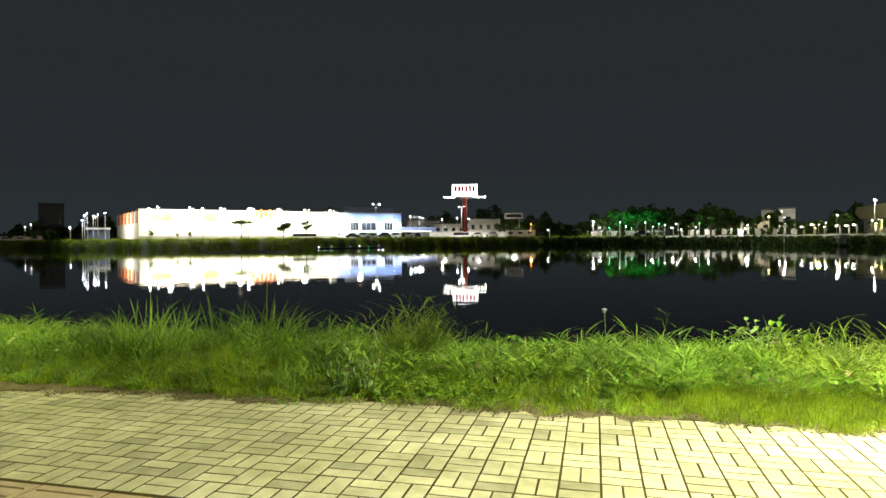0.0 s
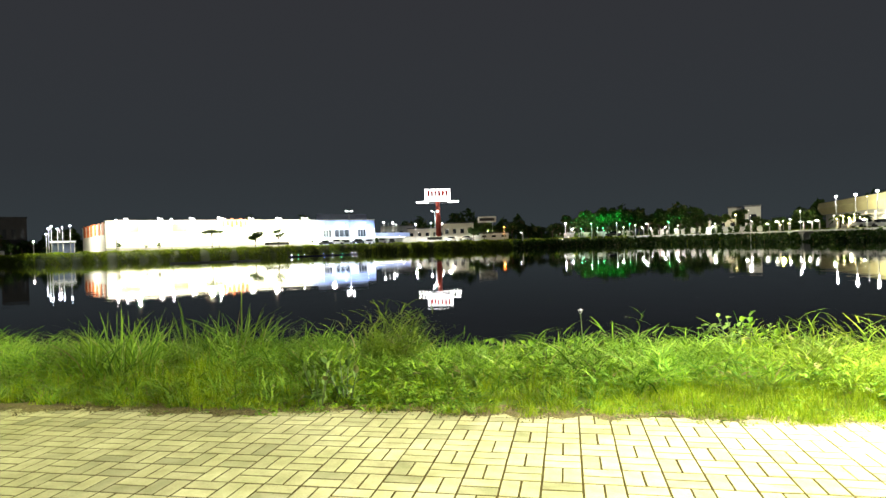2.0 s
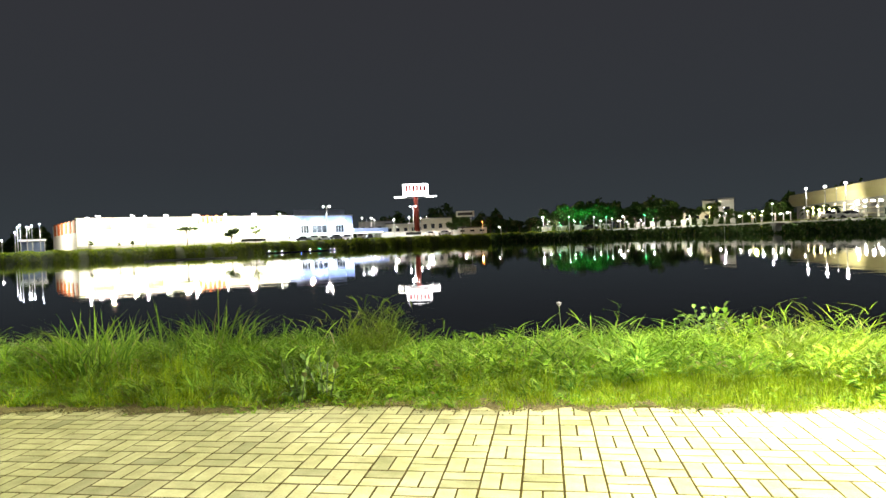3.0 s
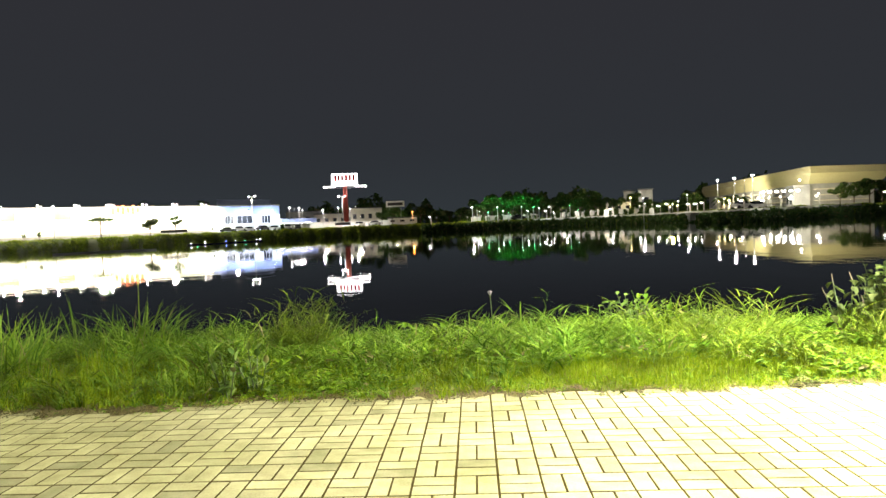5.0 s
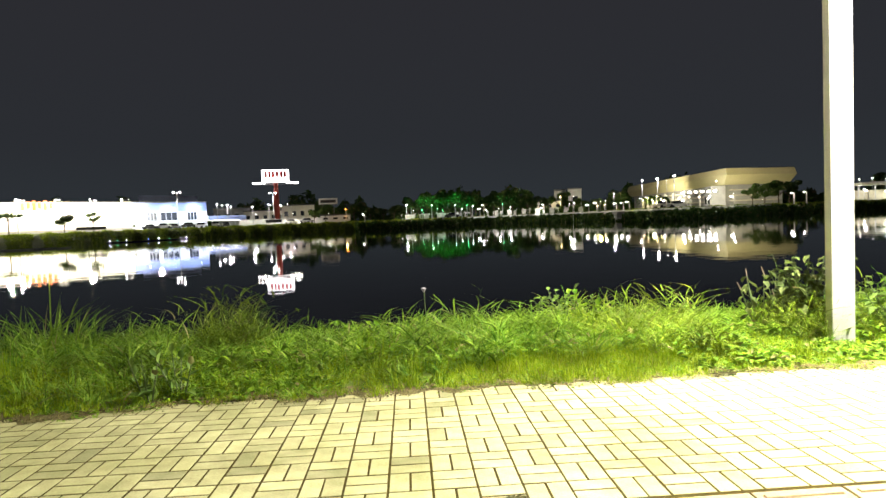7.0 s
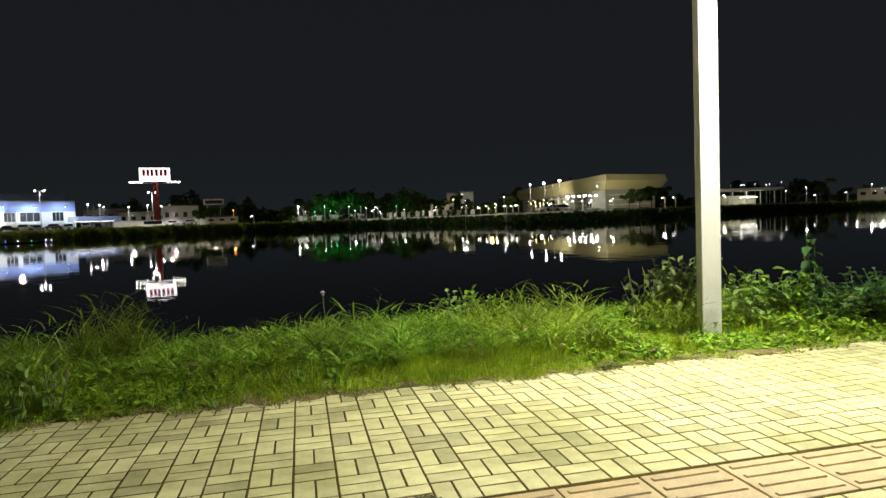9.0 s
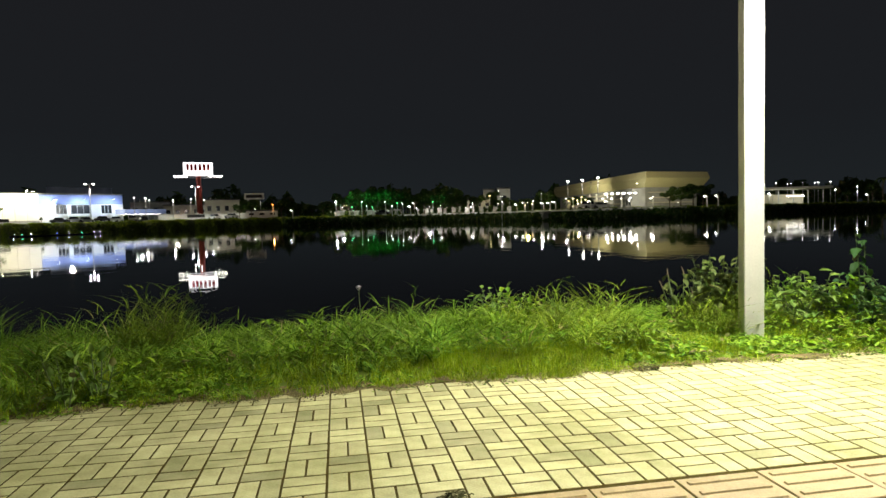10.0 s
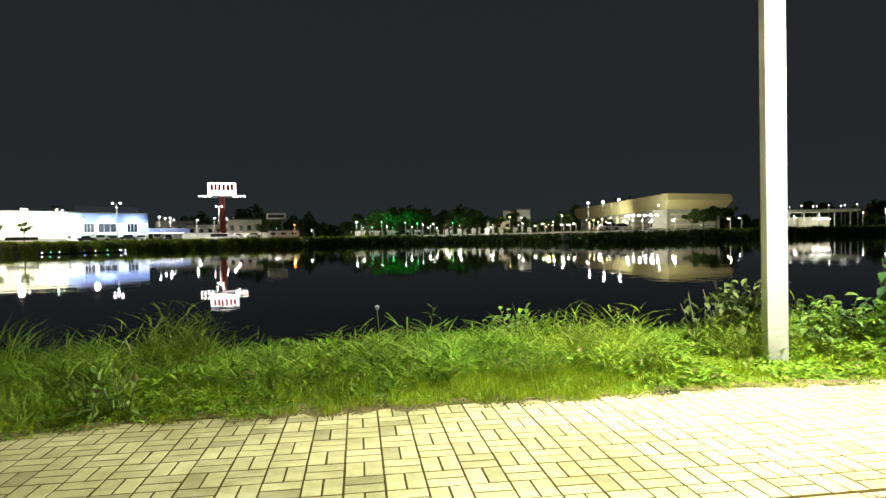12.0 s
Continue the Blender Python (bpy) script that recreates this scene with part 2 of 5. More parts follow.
def tube(bm, a, b, r0, r1=None, seg=10):
    """A round bar from a to b."""
    a, b = Vector(a), Vector(b)
    d = b - a
    r = bmesh.ops.create_cone(bm, cap_ends=True, segments=seg, radius1=r0, radius2=r0 if r1 is None else r1, depth=d.length)
    m = Matrix.Translation((a + b) / 2) @ d.to_track_quat("Z", "Y").to_matrix().to_4x4()
    bmesh.ops.transform(bm, matrix=m, verts=r["verts"])
    return r["verts"]


def ball(bm, c, r, sub=2, flat=1.0):
    vs = bmesh.ops.create_icosphere(bm, subdivisions=sub, radius=r)["verts"]
    bmesh.ops.scale(bm, vec=(1, 1, flat), verts=vs)
    bmesh.ops.translate(bm, vec=c, verts=vs)
    return vs


def prism(bm, pts, z0, z1):
    """A footprint pulled up from z0 to z1."""
    lo = [bm.verts.new((x, y, z0)) for x, y in pts]
    hi = [bm.verts.new((x, y, z1)) for x, y in pts]
    k = len(pts)
    bm.faces.new(lo[::-1])
    bm.faces.new(hi)
    for i in range(k):
        bm.faces.new((lo[i], lo[(i + 1) % k], hi[(i + 1) % k], hi[i]))


def part(name, bm, material, parent=None, label="", smooth=False):
    me = bpy.data.meshes.new(name)
    bmesh.ops.recalc_face_normals(bm, faces=bm.faces)
    bm.to_mesh(me)
    bm.free()
    me.materials.append(material)
    if smooth:
        for p in me.polygons:
            p.use_smooth = True
    ob = new(name, me)
    ob.parent = parent
    if label:
        tagged(ob, label)
    return ob


def thing(name, m, label, category, group="", kind=""):
    ob = new(name)
    ob.matrix_world = m
    ob.empty_display_size = 0.2
    return tagged(ob, label, category, group, kind)


def tri_mesh(name, co, tris, material):
    """A mesh straight from arrays of corners and triangles."""
    me = bpy.data.meshes.new(name)
    me.vertices.add(len(co))
    me.vertices.foreach_set("co", np.asarray(co, dtype=np.float32).ravel())
    me.loops.add(tris.size)
    me.loops.foreach_set("vertex_index", tris.astype(np.int32).ravel())
    me.polygons.add(len(tris))
    me.polygons.foreach_set("loop_start", np.arange(0, tris.size, 3, dtype=np.int32))
    me.update(calc_edges=True)
    me.validate()
    me.materials.append(material)
    return me


# ---- the ground: one sheet under path, lake and far shore ----
SHORE = [(-180, 60), (-120, 40), (-95, 60), (-70, 120), (-45, 200), (-34, 185), (-32.4, 150), (-31.4, 128), (-28, 124), (-15, 122), (-9, 121),
         (3.5, 127), (11, 138), (17, 146), (22, 146), (29, 127), (34, 112), (38, 107), (43, 116), (48, 131), (55, 165), (61, 195), (66, 190),
         (75, 120), (90, 70), (120, 50), (180, 60)]
SH_A, SH_D = np.array([s[0] for s in SHORE]), np.array([s[1] for s in SHORE])


def shore(az):
    return np.interp(az, SH_A, SH_D) + 0.8 * np.sin(az * 1.9) + 0.5 * np.sin(az * 5.3 + 1)


def verge_z(u, v):
    """The verge: nearly level, then falling to the lake."""
    s = np.clip((v - 5.5) / 3.2, 0, 1)
    return 0.015 * np.sin(u * 2.1) * np.sin(v * 3.3 + 1) + 0.02 - 0.05 * np.clip((4.5 - v) / 0.2, 0, 1) - 1.5 * s * s * (1.25 - 0.25 * s)


def far_z(az, r):
    d = r - shore(az)
    s = np.clip((d + 2) / 24.0, 0, 1)
    return -1.35 + 2.95 * np.sin(s * np.pi / 2) + 0.0042 * np.clip(d, 0, 400) + 0.1 * np.sin(az * 3.1) * s


def ground_z(az, r):
    a = np.radians(az)
    x, y = r * np.sin(a), r * np.cos(a)
    u, v = x * CU - y * SU, x * SU + y * CU
    near = np.where(v < 4.29, -0.06, verge_z(u, v))
    return np.where((r > 25) | (v > 9), np.where(v > 0, far_z(az, r), near), near)


def far_ground(az, dist):
    return float(far_z(np.array(float(az)), np.array(float(dist))))


def build_ground():
    az = np.concatenate([np.arange(-180, -60, 3.0), np.arange(-60, 80, 0.8), np.arange(80, 180, 3.0)])
    rr = np.concatenate([[0.3], np.arange(1, 3.8, 0.5), np.arange(3.8, 10, 0.12), np.arange(10, 30, 2.5), np.arange(30, 100, 8),
                         np.arange(100, 215, 1.6), np.arange(215, 420, 12), [500, 700, 1000, 1600, 2600, 4200]])
    A, Rr = np.meshgrid(az, rr, indexing="ij")
    z = ground_z(A, Rr)
    co = np.stack([Rr * np.sin(np.radians(A)), Rr * np.cos(np.radians(A)), z], -1).reshape(-1, 3)
    na, nr = len(az), len(rr)
    i = np.arange(na)[:, None]
    j = np.arange(nr - 1)[None, :]
    p, q = i * nr + j, ((i + 1) % na) * nr + j
    tris = np.concatenate([np.stack([p, p + 1, q + 1], -1).reshape(-1, 3), np.stack([p, q + 1, q], -1).reshape(-1, 3)])
    me = tri_mesh("ground", co, tris, M_BANK)
    for f in me.polygons:
        f.use_smooth = True
    return tagged(new("ground", me), "grassy earth banks round a lake at night", "ground", kind="structure")


M_BANK = surface("bank_turf", (0.050, 0.080, 0.010), (0.120, 0.155, 0.022), 0.5, 0.95, 0, 0.6, 9, spec=0.04)
build_ground()


def build_water():
    bm = bmesh.new()
    bmesh.ops.create_circle(bm, cap_ends=True, segments=96, radius=420)
    ob = part("water", bm, M_WATER)
    ob.location = (0, 0, WATER)
    return tagged(ob, "still dark lake mirroring the lights of the far shore", "water", kind="structure")


build_water()

# ================= far shore =================
STORE_A, STORE_B, STORE_D = Vector((-87.1, 175.6, 0)), Vector((-14.9, 219.5, 0)), Vector((-110.0, 207.0, 0))
S_DIR = (STORE_B - STORE_A).normalized()
S_OUT = Vector((S_DIR.y, -S_DIR.x, 0))          # towards the lake
S_LEN = (STORE_B - STORE_A).length
S_Z = 1.9
S_TOP = 10.4


def s_at(along, out, z):
    return STORE_A + S_DIR * along + S_OUT * out + Vector((0, 0, z))


S_ROT = Matrix.Rotation(math.atan2(S_DIR.y, S_DIR.x), 4, "Z")


def slab(bm, a0, a1, out, thick, z0, z1, bevel=0.0):
    """A piece along the shop front from a0 to a1."""
    box(bm, s_at((a0 + a1) / 2, out, (z0 + z1) / 2), (a1 - a0, thick, z1 - z0), S_ROT, bevel)


def along_of(az):
    """Where the direction az meets the shop front, from its corner."""
    d = polar(az, 1)
    m = Matrix(((d.x, -S_DIR.x), (d.y, -S_DIR.y))).inverted()
    return (m @ Vector((STORE_A.x, STORE_A.y)))[1]


def added_pole_light(name, kind, where, target, power, color, size=0.1, size_y=None, cone=None):
    """An added light on a made-up thin pole, turned up into trees or down on to walls and ground."""
    where = Vector(where)
    az = math.degrees(math.atan2(where.x, where.y))
    g = far_ground(az, Vector((where.x, where.y)).length)
    ob = thing("flood_pole", Matrix.Translation((where.x, where.y, g)), "added small dark flood lamp on a thin steel pole", "flood lamp", "flood lamps of the far shore")
    h = where.z - g
    up = name in ("green_light", "yellow_light", "palm_light")
    z = h - 0.22 if up or kind == "AREA" else h + 0.22
    bm = bmesh.new()
    tube(bm, (0, 0, -0.3), (0, 0, z), 0.05, 0.04, 6)
    part("pole", bm, M_GALV, ob)
    bm = bmesh.new()
    box(bm, (0, 0, z), (0.3, 0.3, 0.1), None, 0.02)
    head = part("housing", bm, M_DARKMETAL, ob)
    bm = bmesh.new()
    box(bm, (0, 0, z + (0.06 if up or kind == "AREA" else -0.06)), (0.2, 0.2, 0.03), None, 0.008)
    part("lens", bm, M_LEDGREEN if name == "green_light" else M_LED, head, "small bright lens")
    lamp(name, kind, where, target, power, color, size, size_y, cone)


def floodlight(parent, where, target, power, color, material, size=1.2, name="floodlight"):
    """A flood lamp on a short arm: housing, lens and its light."""
    d = (Vector(target) - Vector(where)).normalized()
    q = d.to_track_quat("-Z", "Y").to_matrix().to_4x4()
    bm = bmesh.new()
    box(bm, Vector(where) - d * 0.16, (size, size * 0.6, 0.22), q, 0.04)
    h = part(name, bm, M_DARKMETAL, parent)
    bm = bmesh.new()
    box(bm, Vector(where) - d * 0.02, (size * 0.9, size * 0.5, 0.05), q, 0.01)
    part("lens", bm, material, h, "glaring white lens")
    if power:
        lamp("flood_light", "AREA", Vector(where) + d * 0.1, target, power, color, size * 0.8, size * 0.45)
    return h


def build_store():
    st = thing("hypermarket", pose(0, 0, 0), "long floodlit white supermarket hall with orange and blue panels", "building")
    depth = 40.0
    back = -S_OUT * depth
    side = STORE_D - STORE_A
    bm = bmesh.new()
    f = [STORE_A - S_OUT * 0.35, STORE_B - S_OUT * 0.35, STORE_B + side, STORE_A + side]
    prism(bm, [(p.x, p.y) for p in f], S_Z - 1.5, S_TOP - 0.5)
    part("body", bm, M_WHITE, st)
    # front cladding panels with open joints
    base = bmesh.new()
    slab(base, -0.1, S_LEN, -0.16, 0.3, S_Z - 1.5, S_Z + 0.9)
    part("plinth", base, M_GREY, st, "grey rendered plinth")
    n = 20
    blue0 = along_of(-9.7)
    w = blue0 / n
    for i in range(n):
        bm = bmesh.new()
        slab(bm, i * w + 0.03, (i + 1) * w - 0.03, -0.15, 0.24, S_Z + 0.9, S_TOP, 0.02)
        part("wall_panel", bm, M_WHITE, st)
    bm = bmesh.new()
    slab(bm, -0.3, S_LEN + 0.2, -0.25, 0.8, S_TOP, S_TOP + 0.25, 0.05)
    part("parapet_cap", bm, M_GREY, st)
    # orange and yellow signs on the front
    def panel(a0, a1, z0, z1, mat, name, label):
        bm = bmesh.new()
        slab(bm, along_of(a0), along_of(a1), 0.06, 0.16, z0, z1, 0.03)
        part(name, bm, mat, st, label)
    for k in range(6):
        a = -17.35 + 0.37 * k
        panel(a, a + 0.24, S_TOP - 2.1 + 0.5 * (k % 2), S_TOP + 0.7 - 0.3 * (k % 2), M_ORANGE, "sign_block", "orange sign block standing over the roof edge")
    panel(-25.4, -23.9, 7.2, 9.6, M_YELLOW, "sign_panel", "pale yellow sign panel")
    panel(-21.4, -20.2, 7.2, 9.6, M_YELLOW, "sign_panel", "pale yellow sign panel")
    # side wall with orange stripes
    sd = side.normalized()
    so = Vector((-sd.y, sd.x, 0))
    so = so if so.dot(STORE_A) < 0 else -so
    rot = Matrix.Rotation(math.atan2(sd.y, sd.x), 4, "Z")
    for i in range(6):
        bm = bmesh.new()
        box(bm, STORE_A + sd * (3 + 6.2 * i) + so * 0.1 + Vector((0, 0, 8.4)), (3.4, 0.16, 3.6), rot, 0.03)
        part("side_stripe", bm, M_ORANGE, st, "orange cladding stripe")
    # blue entrance building at the end of the front
    b0, b1 = blue0, S_LEN
    bm = bmesh.new()
    slab(bm, b0, b1, -0.12, 0.3, 7.4, S_TOP - 0.1, 0.03)
    part("entrance_fascia", bm, M_BLUE, st, "blue-lit fascia over the entrance")
    edges = [(b0, along_of(-8.57)), (along_of(-7.83), along_of(-7.55)), (along_of(-6.24), along_of(-5.44)), (along_of(-4.68), b1)]
    for a0, a1 in edges:
        bm = bmesh.new()
        slab(bm, a0, a1, -0.1, 0.36, S_Z, 7.4, 0.03)
        part("entrance_pier", bm, M_WHITE, st)
    for (x, a0), (a1, y) in zip(edges, edges[1:]):
        bm = bmesh.new()
        slab(bm, a0 - 0.2, a1 + 0.2, -0.3, 0.1, 4.6, 7.2)
        win = part("window", bm, M_GLASSD, st, "dark entrance window")
        for k in range(1, 3):
            bm = bmesh.new()
            slab(bm, a0 + (a1 - a0) * k / 3 - 0.06, a0 + (a1 - a0) * k / 3 + 0.06, -0.2, 0.12, 4.6, 7.2)
            part("mullion", bm, M_GALV, win)
        bm = bmesh.new()
        slab(bm, a0, a1, -0.12, 0.3, 3.9, 4.6)
        part("spandrel", bm, M_WHITE, st)
    # taller grey-blue hall behind the entrance
    bm = bmesh.new()
    q = [polar(-9.15, 250), polar(-4.6, 262), polar(-4.6, 300), polar(-9.15, 290)]
    prism(bm, [(p.x, p.y) for p in q], 2, 14.6)
    part("rear_hall", bm, M_GREYBLUE, st, "grey-blue hall rising behind the front")
    # floodlights on arms along the roof edge
    k = 7
    for i in range(k):
        a = 5 + (blue0 - 8) * i / (k - 1)
        bm = bmesh.new()
        tube(bm, s_at(a, -0.4, S_TOP), s_at(a, 4.2, S_TOP + 0.7), 0.06, 0.05)
        part("lamp_arm", bm, M_GALV, st)
        floodlight(st, s_at(a, 4.3, S_TOP + 0.55), s_at(a, 0, S_Z + 3.8), 1300, (1.0, 0.88, 0.66), M_LED, 0.9)
        floodlight(st, s_at(a, 0.6, S_TOP + 0.75), s_at(a, 50, -6), 0, None, M_LED, 0.5, "yard_lamp")
    for a, pw in ((along_of(-8.9), 700), (along_of(-6.9), 700), (along_of(-4.9), 700)):
        bm = bmesh.new()
        tube(bm, s_at(a, -0.2, 8.4), s_at(a, 3.0, 8.9), 0.06, 0.05)
        part("lamp_arm", bm, M_GALV, st)
        floodlight(st, s_at(a, 3.1, 8.8), s_at(a, 0, 4.6), pw * 0.9, (0.66, 0.78, 1.0), M_LEDCOOL, 0.7)
    return st


build_store()


def build_canopy():
    cp = thing("car_park_canopy", pose(0, 0, 0), "long low blue canopy on posts beside the supermarket", "canopy")
    p, q = polar(-4.1, 205), polar(-1.0, 212)
    d = (q - p).normalized()
    rot = Matrix.Rotation(math.atan2(d.y, d.x), 4, "Z")
    L = (q - p).length
    bm = bmesh.new()
    box(bm, (p + q) / 2 + Vector((0, 0, 4.75)), (L, 5, 1.4), rot, 0.1)
    part("roof", bm, M_BLUE, cp)
    for i in range(7):
        c = p + d * (0.4 + (L - 0.8) * i / 6)
        bm = bmesh.new()
        tube(bm, c + Vector((0, 0, 1.2)), c + Vector((0, 0, 4.1)), 0.12)
        part("post", bm, M_GALV, cp)
    bm = bmesh.new()
    box(bm, (p + q) / 2 + Vector((0, 0, 4.0)), (L * 0.9, 0.4, 0.06), rot)
    part("light_strip", bm, M_STRIP, cp, "lit strip under the roof")


build_canopy()


def build_pylon():
    D = 250.0
    g = far_ground(2.06, D)
    c = polar(2.06, D)
    py = thing("sign_pylon", Matrix.Translation((c.x, c.y, g)) @ Matrix.Rotation(radians(-2.06), 4, "Z"),
               "tall red steel pylon with a glowing white sign box", "sign")
    z0, z1 = EYE + 0.0695 * D - g, EYE + 0.0892 * D - g
    bm = bmesh.new()
    tube(bm, (0, 0, -0.5), (0, 0, z0 - 0.2), 1.05, 0.85, 16)
    part("column", bm, M_REDPOLE, py, smooth=True)
    bm = bmesh.new()
    box(bm, (0, 0, 0.2), (4, 4, 0.7), None, 0.08)
    part("footing", bm, M_GREY, py)
    bm = bmesh.new()
    box(bm, (0, 0, (z0 + z1) / 2), (10.3, 1.4, z1 - z0), None, 0.15)
    bx = part("sign_box", bm, M_PANEL, py, "white internally lit sign box")
    # the mark on the sign, as plain red bars
    for x, w, h in ((-3.6, 0.95, 2.4), (-2.25, 0.95, 2.4), (-0.9, 0.95, 2.4), (0.65, 1.0, 2.4), (2.2, 1.0, 2.4), (3.6, 1.0, 2.4)):
        bm = bmesh.new()
        box(bm, (x, -0.74, z0 + 3.1), (w, 0.08, h), None, 0.02)
        part("sign_bar", bm, M_REDSIGN, bx, "red bar on the sign")
    for s in (-1, 1):
        bm = bmesh.new()
        for dz in (0, 0.7):
            tube(bm, (s * 0.9, -0.4, z0 - 0.9 + dz), (s * 8.2, -1.2, z0 - 0.7 + dz), 0.1, 0.1, 8)
        for k in range(6):
            x = s * (1.5 + 1.25 * k)
            tube(bm, (x, -0.5, z0 - 0.9), (x + s * 0.6, -0.6, z0 - 0.1), 0.06, 0.06, 6)
        arm = part("lamp_truss", bm, M_GALV, py, "steel truss arm with flood lamps")
        for k in range(4):
            x = s * (4.4 + 1.25 * k)
            bm = bmesh.new()
            box(bm, (x, -1.4, z0 - 0.35), (0.6, 0.4, 0.34), None, 0.08)
            part("flood_lamp", bm, M_LED, arm, "glaring flood lamp")


build_pylon()


def lamp_post(az, dist, top, heads=1, material=None, name="street_lamp", label="slim steel street lamp with a glaring white head", bulb=0.42, group="street lamps of the far shore", lit=0):
    g = far_ground(az, dist)
    c = polar(az, dist)
    lp = thing(name, Matrix.Translation((c.x, c.y, g)) @ Matrix.Rotation(radians(-az), 4, "Z"), label, "street lamp", group)
    h = EYE + top * 0.001 * dist - g
    bm = bmesh.new()
    tube(bm, (0, 0, -0.3), (0, 0, h), 0.11, 0.07, 8)
    part("pole", bm, M_GALV, lp, smooth=True)
    for k in range(heads):
        s = 0 if heads == 1 else (-1, 1)[k]
        bm = bmesh.new()
        tube(bm, (0, 0, h - 0.15), (s * 0.7, -0.4, h + 0.05), 0.05, 0.04, 6)
        arm = part("arm", bm, M_GALV, lp)
        bm = bmesh.new()
        ball(bm, (s * 0.8, -0.55, h), bulb * 0.68, 2, 0.6)
        part("lamp_head", bm, material or M_LED, arm, "glaring lamp head", True)
    if lit:
        lamp("street_light", "POINT", c + Vector((0, 0, g + h - 0.8)) - polar(az, 0.9), c, lit, (1, 0.96, 0.85), 0.1)
    return lp


# car park and street lamps: direction, distance, height over the eye in thousandths
for az, d, top, heads, lit in ((-6.2, 165, 57, 2, 900), (1.75, 185, 53, 2, 900), (-3.02, 190, 37.6, 1, 0), (-2.17, 200, 36.2, 1, 500), (-1.88, 210, 33.3, 1, 0),
                               (-0.06, 190, 32.5, 1, 500), (1.35, 190, 34.8, 1, 0), (2.4, 200, 33, 1, 0), (13.77, 165, 26.3, 1, 600), (14.2, 175, 28, 1, 0),
                               (57.65, 215, 23.3, 1, 300), (61.94, 220, 23.3, 1, 300), (56.2, 210, 20, 1, 0), (51.6, 200, 17.9, 1, 200),
                               (-25.6, 150, 48.0, 1, 2600), (-21.4, 150, 48.5, 1, 2600), (-17.6, 150, 49.5, 1, 2600), (-13.0, 152, 30, 1, 1500), (-33.9, 230, 24, 1, 0), (-34.3, 240, 21, 1, 0), (-31.3, 200, 20, 1, 0)):
    lamp_post(az, d, top, heads, lit=lit, bulb=0.30 if d < 205 else 0.22)
for az, top in ((-30.46, 30.1), (-30.12, 40.2), (-29.7, 37), (-29.37, 38.7), (-28.85, 41.2), (-30.3, 37)):
    lamp_post(az, 150 + 6 * (az + 30), top, 1, M_LEDCOOL, label="slim steel car park lamp with cool head", group="car park lamps", bulb=0.26)
lamp("car_park_light", "POINT", polar(-29.6, 146, 6.5), (0, 0, 0), 1200, (0.9, 0.95, 1), 0.1)
lamp_post(8.17, 175, 23.5, 1, M_SODIUM, label="slim street lamp with an orange sodium head", bulb=0.32)
lamp("sodium_light", "POINT", polar(8.17, 173.5, 4.3), (0, 0, 0), 350, (1.0, 0.42, 0.1), 0.1)
for az, top, h in ((35.16, 48, 0.34), (36.45, 49, 0.45), (37.82, 52, 0.45)):
    lamp_post(az, 150, top, 1, M_LED, "floodlight_mast", "tall mast with a glaring flood lamp before the arena", h, "arena flood masts", 140)


def promenade_lamp(az, dist, top):
    """The lit square posts with a short arm along the far walk."""
    g = far_ground(az, dist)
    c = polar(az, dist)
    lp = thing("promenade_lamp", Matrix.Translation((c.x, c.y, g)) @ Matrix.Rotation(radians(-az), 4, "Z"),
               "pale square lamp post with a lit arm, far promenade", "street lamp", "promenade lamps of the far shore")
    h = EYE + top * 0.001 * dist - g
    bm = bmesh.new()
    box(bm, (0, 0, h / 2 - 0.2), (0.22, 0.16, h + 0.4), None, 0.02)
    part("post", bm, M_POST, lp)
    bm = bmesh.new()
    box(bm, (-0.35, -0.2, h - 0.05), (0.9, 0.3, 0.12), None, 0.03)
    arm = part("arm", bm, M_POST, lp)
    bm = bmesh.new()
    box(bm, (-0.45, -0.25, h - 0.16), (0.34, 0.2, 0.10), None, 0.02)
    part("lamp_head", bm, M_LED, arm, "lit lamp head")
    return lp


for az, top in ((9.87, 14.8), (21.0, 21.9), (26.4, 14), (30.51, 15), (31.2, 17.9), (32.92, 15.9), (33.52, 15.7), (34.03, 17.1), (37.14, 16.2),
                (38.68, 15.7), (40.69, 16.5), (42.52, 17.9), (46.9, 18.6), (47.77, 18.8), (51.86, 17), (58.33, 13), (60.4, 15), (62.3, 15), (20.6, 16), (63.2, 14)):
    promenade_lamp(az, float(shore(np.array(az))) + 16, top)
for az in (32.9, 40.7, 42.5, 46.9, 61):
    d = float(shore(np.array(az))) + 15
    lamp("promenade_light", "POINT", polar(az, d - 1.2, far_ground(az, d) + 2.6), (0, 0, 0), 130, (1.0, 0.95, 0.8), 0.1)


